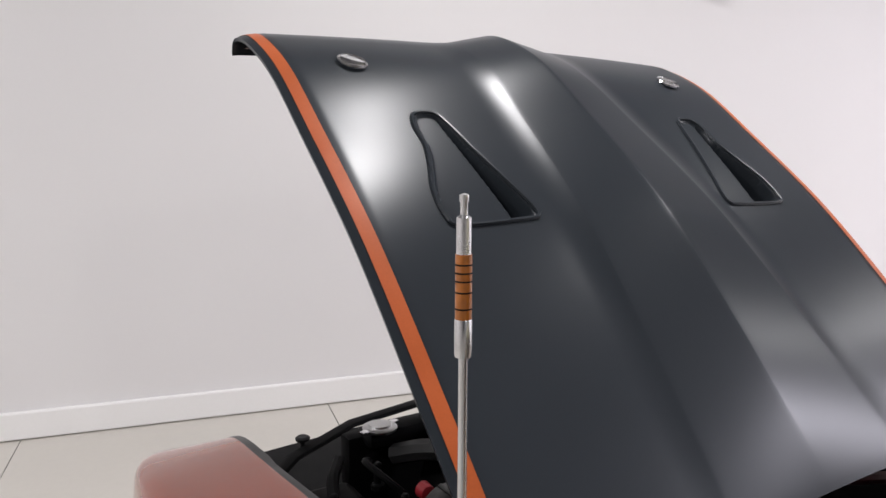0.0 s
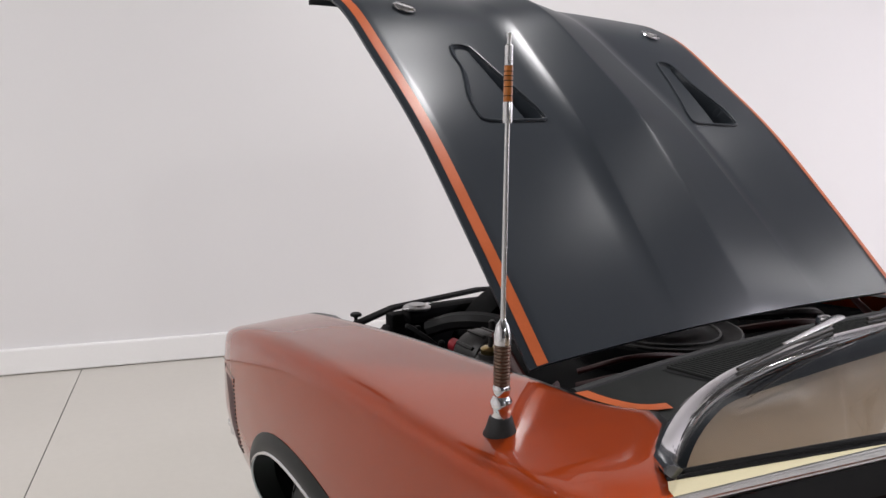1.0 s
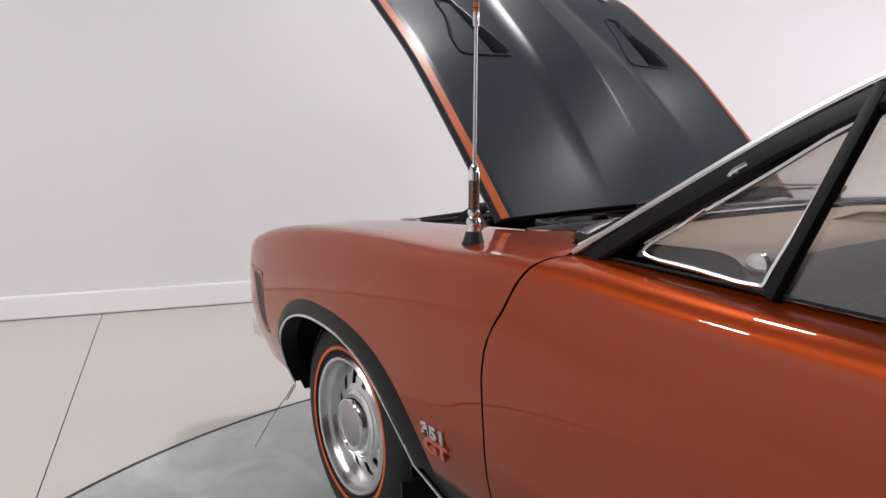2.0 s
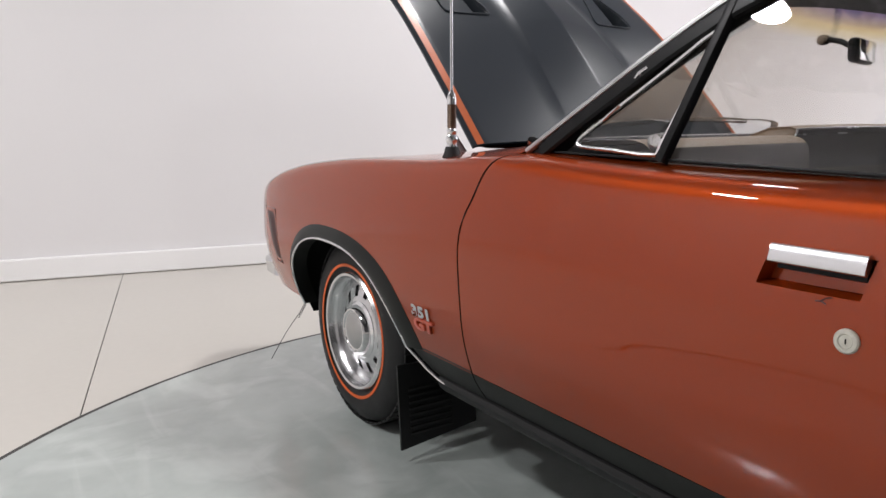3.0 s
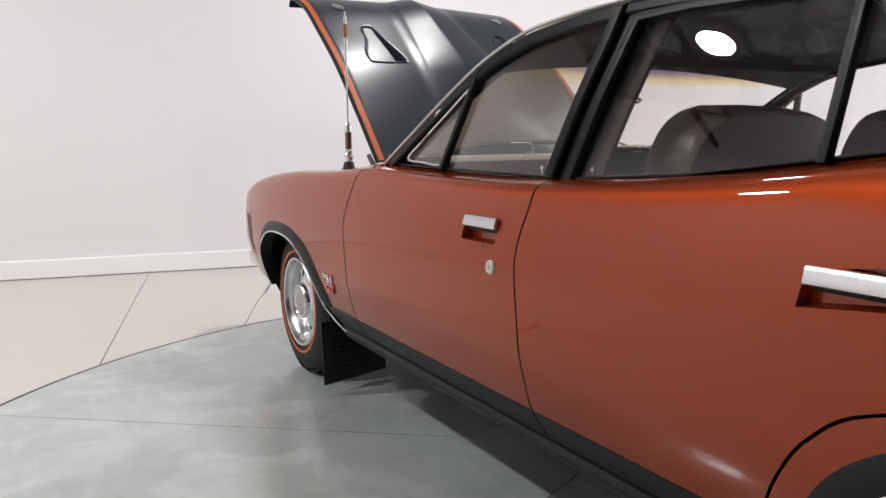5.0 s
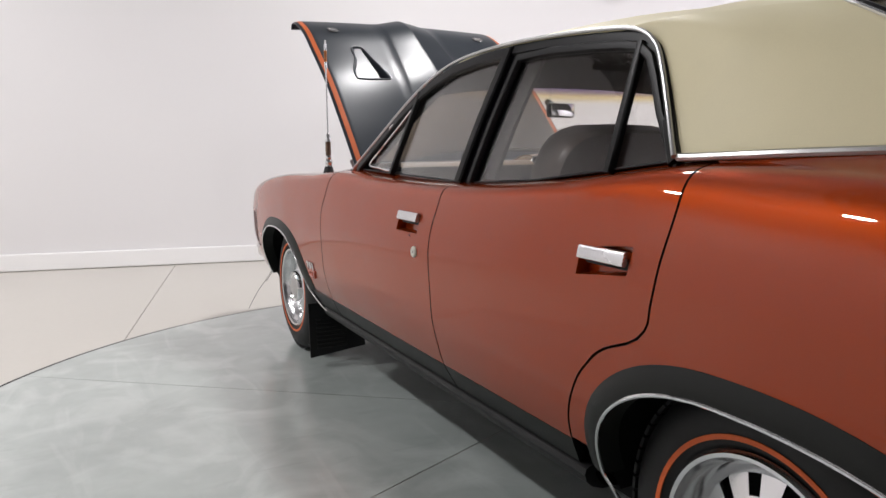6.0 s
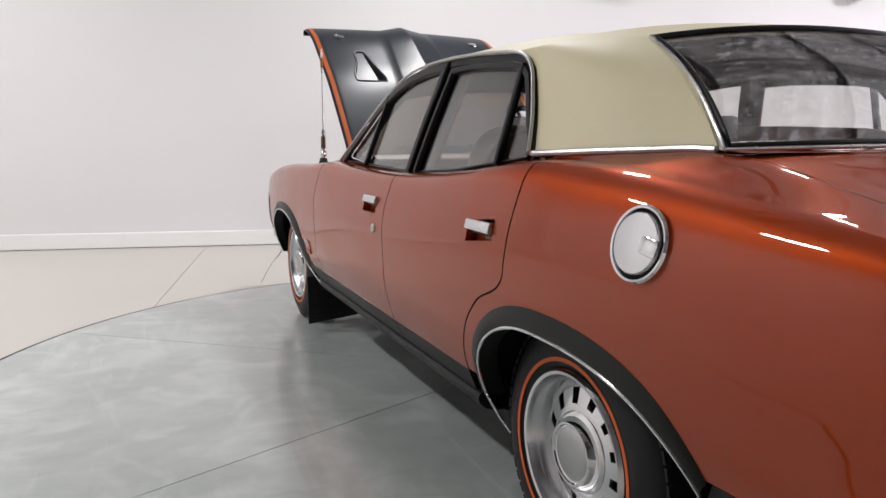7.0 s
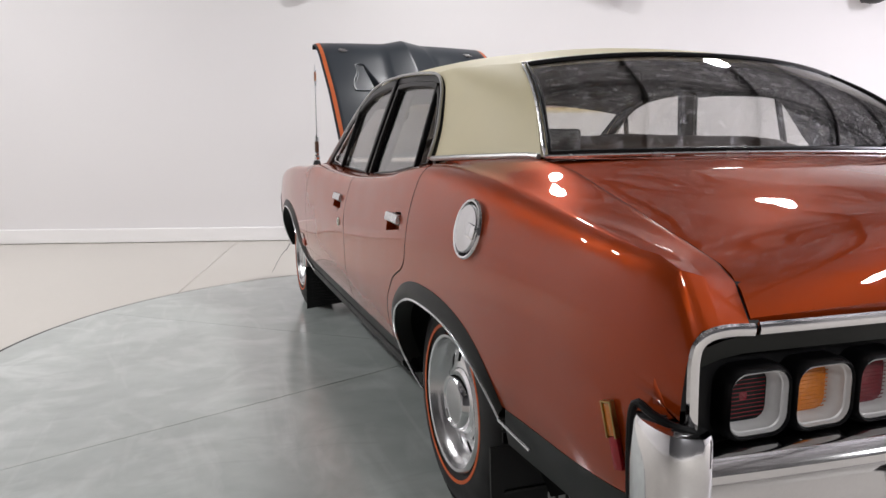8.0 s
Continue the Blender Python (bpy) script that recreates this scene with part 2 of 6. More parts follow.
def shell(bm, off):
    """Closes a sheet into a slab by a second sheet moved by off (a Vector, or a function of the place)."""
    faces = list(bm.faces)
    bmesh.ops.recalc_face_normals(bm, faces=faces)
    got = bmesh.ops.extrude_face_region(bm, geom=faces, use_keep_orig=True)
    for v in got["geom"]:
        if isinstance(v, bmesh.types.BMVert):
            v.co += off(v.co) if callable(off) else off
    return bm


def tube(bm, pts, r, segs=8, closed=False, flat=None, up=None):
    """A round (or, by flat, oval) bar along a path. r: a radius or a function of the way along, 0 to 1."""
    pts = [Vector(p) for p in pts]
    n = len(pts)
    rows, side = [], None
    for i, p in enumerate(pts):
        a = pts[i - 1] if (i or closed) else p
        b = pts[(i + 1) % n] if (i + 1 < n or closed) else p
        t = (b - a).normalized()
        if up is not None:
            side = t.cross(Vector(up)).normalized()
        elif side is None:
            side = t.orthogonal().normalized()
        else:
            side = (side - t * side.dot(t)).normalized()
        top = side.cross(t)
        rad = r(i / max(1, n - 1)) if callable(r) else r
        rows.append([p + (side * math.cos(2 * math.pi * k / segs) + top * math.sin(2 * math.pi * k / segs) * (flat or 1)) * rad for k in range(segs)])
    if closed:
        rows.append(rows[0])
        vs = [[bm.verts.new(q) for q in row] for row in rows[:-1]]
        vs.append(vs[0])
        for i in range(n):
            for j in range(segs):
                bm.faces.new((vs[i][j], vs[i][(j + 1) % segs], vs[i + 1][(j + 1) % segs], vs[i + 1][j]))
    else:
        vs = grid(bm, rows, closed=True)
        bm.faces.new(vs[0])
        bm.faces.new(vs[-1][::-1])
    return bm


def strip(bm, pts, normal, w, h, closed=False):
    """A bar of rounded box section along a path that lies in a plane with that normal. w across, h proud."""
    pts = [Vector(p) for p in pts]
    nrm = Vector(normal).normalized()
    n = len(pts)
    rows = []
    for i, p in enumerate(pts):
        a = pts[i - 1] if (i or closed) else p
        b = pts[(i + 1) % n] if (i + 1 < n or closed) else p
        t1 = (p - a).normalized() if (p - a).length > 1e-9 else (b - p).normalized()
        t2 = (b - p).normalized() if (b - p).length > 1e-9 else t1
        s = nrm.cross((t1 + t2).normalized())
        s = s.normalized() / max(0.5, (nrm.cross(t1).normalized()).dot(s.normalized()))
        rows.append([p + s * (w * a_) + nrm * (h * b_) for a_, b_ in ((-0.5, -0.3), (-0.5, 0.55), (-0.36, 0.95), (0, 1.0), (0.36, 0.95), (0.5, 0.55), (0.5, -0.3))])
    if closed:
        vs = [[bm.verts.new(q) for q in row] for row in rows]
        vs.append(vs[0])
        for i in range(n):
            for j in range(7):
                bm.faces.new((vs[i][j], vs[i][(j + 1) % 7], vs[i + 1][(j + 1) % 7], vs[i + 1][j]))
    else:
        vs = grid(bm, rows, closed=True)
        bm.faces.new(vs[0])
        bm.faces.new(vs[-1][::-1])
    return bm


def box(bm, centre, size, bevel=0.0, turn=None, segs=2):
    got = bmesh.ops.create_cube(bm, size=1.0)
    vs = got["verts"]
    bmesh.ops.scale(bm, vec=Vector(size), verts=vs)
    if bevel:
        es = list({e for v in vs for e in v.link_edges})
        res = bmesh.ops.bevel(bm, geom=es, offset=bevel, segments=segs, profile=0.5, affect="EDGES")
        vs = list({v for f in res["faces"] for v in f.verts} | {v for v in vs if v.is_valid})
    m = Matrix.Translation(centre) @ (turn or Matrix())
    bmesh.ops.transform(bm, matrix=m, verts=vs)
    return bm


def lathe(bm, profile, n=32, at=(0, 0, 0), axis="X", caps=True):
    """Turns (radius, way along the axis) pairs round an axis."""
    rows = []
    for r, d in profile:
        row = []
        for k in range(n):
            a = 2 * math.pi * k / n
            c, s = r * math.cos(a), r * math.sin(a)
            q = {"X": (d, c, s), "Y": (c, d, s), "Z": (c, s, d)}[axis]
            row.append(Vector(at) + Vector(q))
        rows.append(row)
    vs = grid(bm, rows, closed=True)
    for end in (0, -1) if caps else ():
        if profile[end][0] > 1e-4:
            bm.faces.new(vs[end])
    return bm


def bmnew():
    return bmesh.new()


def sheet(bm, pts, thick, normal):
    """A flat pane of that outline and thickness."""
    f = bm.faces.new([bm.verts.new(p) for p in pts])
    got = bmesh.ops.extrude_face_region(bm, geom=[f], use_keep_orig=True)
    for v in got["geom"]:
        if isinstance(v, bmesh.types.BMVert):
            v.co += Vector(normal).normalized() * thick
    return bm

# ---- the hall ----
U0, U1, V0, V1 = -6.4, 8.5, -8.5, WALL_V


def room_mesh(name, bm, mat, label, category, smooth=False):
    ob = new(name, finish(name, bm, mat, smooth))
    ob.matrix_world = ROOM
    return tagged(ob, label, category, kind="structure")


bm = bmnew()
box(bm, ((U0 + U1) / 2, V1 + 0.1, CEILING_Z / 2), (U1 - U0 + 0.4, 0.2, CEILING_Z))
room_mesh("wall_north", bm, WALL, "smooth white painted showroom wall", "wall")
bm = bmnew()
box(bm, (U0 - 0.1, (V0 + V1) / 2, CEILING_Z / 2), (0.2, V1 - V0, CEILING_Z))
room_mesh("wall_west", bm, WALL, "smooth white painted showroom wall", "wall")
bm = bmnew()
box(bm, (U1 + 0.1, (V0 + V1) / 2, CEILING_Z / 2), (0.2, V1 - V0, CEILING_Z))
room_mesh("wall_east", bm, WALL, "smooth white painted showroom wall", "wall")
# Unseen wall; its charcoal is invented to darken reflections on the car.
bm = bmnew()
box(bm, ((U0 + U1) / 2, V0 - 0.1, CEILING_Z / 2), (U1 - U0 + 0.4, 0.2, CEILING_Z))
room_mesh("wall_south", bm, WALL_GREY, "unseen charcoal wall added to darken reflections", "wall")
bm = bmnew()
box(bm, ((U0 + U1) / 2, V1 - 0.016, 0.073), (U1 - U0, 0.032, 0.146), 0.01)
for u, v, w, d in ((U0 + 0.012, (V0 + V1) / 2, 0.024, V1 - V0 - 0.06), (U1 - 0.012, (V0 + V1) / 2, 0.024, V1 - V0 - 0.06), ((U0 + U1) / 2, V0 + 0.012, U1 - U0, 0.024)):
    box(bm, (u, v, 0.073), (w, d, 0.146), 0.006)
room_mesh("baseboard", bm, SKIRTING, "white glossy skirting board along the wall", "skirting board")

# Ceiling: quilted silver insulation between dark steel purlins and trusses.
bm = bmnew()
random.seed(3)
NU, NV = 150, 120
rows = []
for i in range(NU + 1):
    u = lerp(U0 - 0.2, U1 + 0.2, i / NU)
    row = []
    for j in range(NV + 1):
        v = lerp(V0 - 0.2, V1 + 0.2, j / NV)
        quilt = abs(math.sin(math.pi * u / 0.42)) * abs(math.sin(math.pi * v / 0.55))
        row.append(Vector((u, v, CEILING_Z + 0.02 - 0.055 * quilt + random.uniform(-0.02, 0.02))))
    rows.append(row)
grid(bm, rows)
shell(bm, Vector((0, 0, 0.12)))
room_mesh("ceiling", bm, FOIL, "quilted silver foil roof insulation", "ceiling")


def roof_truss(v):
    ob = empty("roof_truss")
    ob.matrix_world = ROOM @ pose(0, v, CEILING_Z - 0.35)
    tagged(ob, "dark steel roof truss under the insulation", "roof truss", "roof trusses", "structure")
    for name, z in (("top_chord", 0.22), ("bottom_chord", -0.16)):
        bm = bmnew()
        box(bm, ((U0 + U1) / 2, 0, z), (U1 - U0, 0.05, 0.05))
        part(name, bm, STEEL, ob, smooth=False)
    n = 20
    for k in range(n):
        u = U0 + (U1 - U0) * (k + 0.5) / n
        bm = bmnew()
        s = 0.36 if k % 2 else -0.36
        tube(bm, [(u - s, 0, -0.15), (u + s, 0, 0.21)], 0.014, 6)
        part("web", bm, STEEL, ob, smooth=False)
    return ob


for v in (2.6, 0.0, -2.6, -5.2):
    roof_truss(v)
for k in range(9):
    bm = bmnew()
    box(bm, (U0 + 0.9 + k * 1.75, (V0 + V1) / 2, CEILING_Z - 0.05), (0.032, V1 - V0, 0.07))
    tagged(room_mesh("purlin", bm, STEEL, "dark steel purlin under the roof", "purlin"), group="purlins")


def high_bay(u, v):
    ob = empty("high_bay_lamp")
    ob.matrix_world = ROOM @ pose(u, v, CEILING_Z - 0.6)
    tagged(ob, "round grey high bay lamp hanging from the roof", "ceiling lamp", "high bay lamps")
    bm = bmnew()
    lathe(bm, [(0.27, -0.01), (0.275, 0.0), (0.27, 0.05), (0.16, 0.1), (0.1, 0.2), (0.04, 0.22)], 32, axis="Z")
    part("housing", bm, LAMP_CASE, ob)
    bm = bmnew()
    tube(bm, [(0, 0, 0.2), (0, 0, 0.6)], 0.008, 6)
    part("cable", bm, STEEL, ob)
    return ob


for u, v, share, size, colour in LAMP_SPOTS:
    high_bay(u, v)

# Dark fittings high on the wall.
for u in (-1.24, 1.97, 4.86):
    ob = empty("wall_fitting")
    ob.matrix_world = ROOM @ pose(u, V1 - 0.001, 2.62)
    tagged(ob, "dark grey fitting mounted high on the white wall", "wall fitting", "wall fittings")
    bm = bmnew()
    box(bm, (0, -0.02, 0), (0.12, 0.04, 0.12), 0.01)
    part("bracket", bm, STEEL, ob)
    bm = bmnew()
    lathe(bm, [(0.06, -0.08), (0.13, -0.05), (0.15, 0.08), (0.10, 0.14)], 24, (0, -0.13, 0), "Z")
    part("head", bm, STEEL, ob)

# Floor: pale sealed slabs with saw cuts; a round turntable set into it.
floor = empty("floor")
floor.matrix_world = ROOM
tagged(floor, "pale sealed concrete floor with thin joints", "floor", kind="structure")
bm = bmnew()
box(bm, ((U0 + U1) / 2, (V0 + V1) / 2, -0.06), (U1 - U0 + 0.4, V1 - V0 + 0.4, 0.1))
part("bed", bm, SEAM, floor, smooth=False)
cuts = [U0, -5.03, -2.02, -0.45, 2.55, 5.55, U1]
for a, b in zip(cuts, cuts[1:]):
    bm = bmnew()
    box(bm, ((a + b) / 2, (V0 + V1) / 2, -0.008), (b - a - 0.005, V1 - V0, 0.008))
    part("slab", bm, CONCRETE, floor, smooth=False)

TABLE = Vector((-0.19, 0.07, 0))
TABLE_R = 2.37
table = empty("turntable")
table.location = TABLE
tagged(table, "round grey polished turntable set into the floor", "turntable", kind="structure")
bm = bmnew()
lathe(bm, [(TABLE_R + 0.022, -0.006), (TABLE_R + 0.022, -0.0022), (TABLE_R - 0.002, -0.0022), (TABLE_R - 0.002, -0.006)], 160, axis="Z", caps=False)
part("rim_gap", bm, SEAM, table, smooth=False)
for k in range(6):
    a0 = radians(22 + 60 * k)
    bm = bmnew()
    pts = [Vector((math.cos(a0 + radians(30)), math.sin(a0 + radians(30)), 0)) * 0.006]
    g = 0.0015
    for j in range(41):
        a = a0 + radians(60) * j / 40
        r = TABLE_R
        pts.append(Vector((r * math.cos(a), r * math.sin(a), 0)))
    left = Vector((-math.sin(a0), math.cos(a0), 0)) * g
    right = Vector((math.sin(a0 + radians(60)), -math.cos(a0 + radians(60)), 0)) * g
    pts[1] += left
    pts[-1] += right
    sheet(bm, [p + Vector((0, 0, -0.0015)) for p in pts], 0.0015, (0, 0, 1))
    part("plate", bm, TURNTABLE, table, smooth=False)

# ---- the car: x to its right, y ahead, middle of the wheelbase at 0 ----
car = empty("car")
tagged(car, "copper orange four-door sedan with cream roof and raised satin black bonnet", "car")

ZT = spline((-2.425, 0.79), (-2.410, 0.842), (-2.385, 0.873), (-2.3, 0.897), (-2.15, 0.921), (-2.0, 0.941), (-1.7, 0.982), (-1.25, 1.003), (-0.9, 0.965), (-0.33, 0.93), (0.2, 0.93),
            (0.55, 0.938), (0.85, 0.918), (1.33, 0.900), (1.5, 0.887), (1.72, 0.863), (1.9, 0.834), (2.0, 0.812), (2.1, 0.786), (2.2, 0.755), (2.28, 0.722), (2.345, 0.655))
WIDE = spline((-2.425, 0.832), (-2.38, 0.848), (-2.3, 0.868), (-2.0, 0.890), (-1.5, 0.903), (-0.5, 0.908), (0.7, 0.908), (1.4, 0.905), (1.8, 0.893),
              (2.0, 0.880), (2.1, 0.868), (2.18, 0.850), (2.26, 0.824), (2.345, 0.782))
TOP_IN = spline((0, 0.10), (0.002, 0.078), (0.005, 0.061), (0.010, 0.046), (0.018, 0.035), (0.03, 0.028), (0.055, 0.0215), (0.09, 0.015), (0.14, 0.008), (0.2, 0.003), (0.3, 0.0), (1.0, 0.0))
# The rear quarter turns over more softly than the doors.
TOP_SOFT = spline((0, 0.10), (0.004, 0.087), (0.012, 0.070), (0.025, 0.054), (0.045, 0.039), (0.075, 0.026), (0.12, 0.013), (0.18, 0.005), (0.3, 0.0), (1.0, 0.0))
LOW_IN = spline((0.2, 0.14), (0.25, 0.11), (0.33, 0.073), (0.39, 0.047), (0.45, 0.025), (0.53, 0.006), (0.62, 0.0), (1.2, 0.0))


ROLL = spline((-2.425, 0.42), (-2.2, 0.55), (-1.9, 0.82), (-1.6, 1.0), (0.3, 1.0), (0.80, 0.62), (1.2, 0.60), (2.4, 0.60))


def side_x(y, z):
    """Half the body's width at that place."""
    d = max(0.0, ZT(y) - z)
    soft = min(1.0, max(0.0, (-1.02 - y) / 0.4))
    return WIDE(y) - lerp(TOP_IN(d), TOP_SOFT(d), soft) * ROLL(y) - LOW_IN(z)


GAP_F = spline((0.30, 0.628), (0.355, 0.666), (0.45, 0.668), (0.55, 0.664), (0.64, 0.669), (0.72, 0.669), (0.78, 0.655), (0.84, 0.618), (0.89, 0.592), (0.95, 0.545))
GAP_M = spline((0.33, -0.378), (0.395, -0.350), (0.46, -0.354), (0.56, -0.348), (0.68, -0.338), (0.75, -0.334), (0.81, -0.344), (0.87, -0.360), (0.95, -0.362))
GAP_R = spline((0.33, -0.960), (0.44, -0.972), (0.52, -1.006), (0.59, -1.052), (0.645, -1.118), (0.676, -1.192), (0.705, -1.224), (0.75, -1.235), (0.82, -1.248), (0.90, -1.264), (1.02, -1.262))
GAP = 0.0028


def cut(fn, side):
    """A shut line moved square to itself by half a gap."""
    def at(z):
        d = (fn(z + 0.01) - fn(z - 0.01)) / 0.02
        return fn(z) + side * GAP * math.sqrt(1 + d * d)
    return at



ARCH_OUT = {"F": (1.42, 0.33, 0.43, 0.52, 0.35), "R": (-1.41, 0.33, 0.395, 0.53, 0.337)}
ARCH_IN = {"F": (1.42, 0.33, 0.385, 0.445, 0.305), "R": (-1.41, 0.33, 0.345, 0.52, 0.285)}
ARCH_POW = 0.86


def arch_point(spec, a):
    """A point (y, z) on a wheel arch; a runs from 0 (ahead) to pi (behind)."""
    yc, zc, af, ar, b = spec
    c, s = math.cos(a), math.sin(a)
    half = af if c > 0 else ar
    return yc + math.copysign(abs(c) ** ARCH_POW, c) * half, zc + abs(s) ** ARCH_POW * b


def arch_y(spec, z, ahead):
    """Where the arch's leg stands at that height."""
    yc, zc, af, ar, b = spec
    s = min(1.0, max(0.0, (z - zc) / b)) ** (1 / ARCH_POW)
    c = math.sqrt(max(0.0, 1 - s * s)) ** ARCH_POW
    return yc + af * c if ahead else yc - ar * c


def skin(y, z, sx, proud=0.0):
    return Vector((sx * (side_x(y, z) + proud), y, z))


def inwards(sx, d=0.02):
    def move(co):
        return Vector((-sx * d, 0, -0.006 if co.z > 0.85 else 0))
    return move


def top_rows(y_list, x_in, z_in, sx, n=9):
    """Rows from the inner edge of a panel's top out to its crown."""
    rows = []
    for k in range(n):
        t = k / n
        row = []
        for y in y_list:
            xc = WIDE(y) - 0.10 * ROLL(y)
            x = lerp(x_in(y), xc, t)
            z = lerp(z_in(y), ZT(y), t ** 1.35)
            row.append(Vector((sx * x, y, z)))
        rows.append(row)
    return rows


DROPS = (0, 0.0015, 0.005, 0.010, 0.018, 0.028, 0.04, 0.056, 0.075, 0.1, 0.13, 0.165)
DROPS_FRONT = (0, 0.0015, 0.005, 0.010, 0.018, 0.028, 0.04, 0.056, 0.075, 0.096, 0.100, 0.115, 0.130, 0.148, 0.152, 0.18)
DROPS_REAR = (0, 0.0015, 0.005, 0.010, 0.018, 0.028, 0.04, 0.056, 0.075, 0.1, 0.125, 0.146, 0.150, 0.165, 0.180, 0.198, 0.202, 0.24)


def column_z(y, z_low, n=14, drops=DROPS):
    """Heights from the crown down to z_low, closer together at the crown."""
    zt = ZT(y)
    last = zt - drops[-1]
    return [zt - d for d in drops] + [lerp(last, z_low, (k + 1) / n) for k in range(n)]


def plain_panel(y_ahead, y_back, z_low, x_in, z_in, sx, cols=26, drops=DROPS, pocket=None):
    """A door skin between two shut lines. pocket: the stretch (y, y, drop, drop) that is pressed in behind the handle."""
    bm = bmnew()
    ya, yb = y_ahead(0.82), y_back(0.82)
    parts_of = [k / cols for k in range(cols + 1)]
    if pocket:
        p0, p1 = (pocket[0] - ya) / (yb - ya), (pocket[1] - ya) / (yb - ya)
        e = 0.004 / abs(yb - ya)
        parts_of = [f for f in parts_of if f < p0 - 0.012 or f > p1 + 0.012]
        parts_of = sorted(parts_of + [p0 - e, p0, lerp(p0, p1, 0.2), lerp(p0, p1, 0.5), lerp(p0, p1, 0.8), p1, p1 + e])
    base = [lerp(y_ahead(0.93), y_back(0.93), f) for f in parts_of]
    rows = top_rows(base, x_in, z_in, sx)
    count = len(column_z(0, z_low, 34, drops))
    for j in range(count):
        row = []
        for f, y0 in zip(parts_of, base):
            z = column_z(y0, z_low, 34, drops)[j]
            for again in range(4):
                y = lerp(y_ahead(z), y_back(z), f)
                z = column_z(y, z_low, 34, drops)[j]
            d = ZT(y) - z
            inside = bool(pocket) and p0 - 1e-6 <= f <= p1 + 1e-6 and pocket[2] <= d <= pocket[3]
            row.append(skin(y, z, sx, -0.03 if inside else 0.0))
        rows.append(row)
    grid(bm, rows)
    flange(bm, inwards(sx), True)
    return bm


def band(y_ahead, y_back, z_hi, z_lo, sx, proud=0.0, cols=20, rows_n=4):
    bm = bmnew()
    rows = []
    for j in range(rows_n + 1):
        z = lerp(z_hi, z_lo, j / rows_n)
        rows.append([skin(lerp(y_ahead(z), y_back(z), k / cols), z, sx, proud) for k in range(cols + 1)])
    grid(bm, rows)
    flange(bm, inwards(sx), True)
    return bm


def arched_panel(y_ahead, y_back, spec, z_low_ahead, z_low_back, x_in, z_in, sx, n1=16, n2=16):
    """A wing or quarter with its wheel opening: rows above the arch, then one leg on each side of it."""
    yc, zc, af, ar, b = spec
    za = zc + b
    bm = bmnew()
    cols = n1 + n2

    def across(ya, ym, yb):
        return [lerp(ya, ym, k / n1) for k in range(n1)] + [lerp(ym, yb, k / n2) for k in range(n2 + 1)]

    base = across(y_ahead(0.95), yc, y_back(0.95))
    rows = top_rows(base, x_in, z_in, sx)
    count = len(column_z(0, za, 10))
    for j in range(count):
        row = []
        for k in range(cols + 1):
            z = column_z(base[k], za, 10)[j]
            for again in range(4):
                y = across(y_ahead(z), yc, y_back(z))[k]
                z = column_z(y, za, 10)[j]
            z = max(za, column_z(y, za, 10)[j]) if j == count - 1 else column_z(y, za, 10)[j]
            row.append(skin(y, z, sx))
        rows.append(row)
    vs = grid(bm, rows)
    last = vs[-1]
    steps = 16
    for ahead, z_low, part_verts in ((True, z_low_ahead, last[: n1 + 1]), (False, z_low_back, last[n1:])):
        prev = part_verts
        m = len(part_verts) - 1
        s_low = max(0.0, (z_low - zc) / b)
        a_low = math.asin(min(1, s_low ** (1 / ARCH_POW)))
        for j in range(1, steps + 1):
            a = lerp(math.pi / 2, a_low, j / steps)
            z = zc + b * math.sin(a) ** ARCH_POW
            edge = arch_y(spec, z, ahead)
            ys = [lerp(y_ahead(z), edge, k / m) for k in range(m + 1)] if ahead else [lerp(edge, y_back(z), k / m) for k in range(m + 1)]
            cur = [bm.verts.new(skin(y, z, sx)) for y in ys]
            for k in range(m):
                bm.faces.new((prev[k], prev[k + 1], cur[k + 1], cur[k]))
            prev = cur
    flange(bm, inwards(sx), True)
    return bm


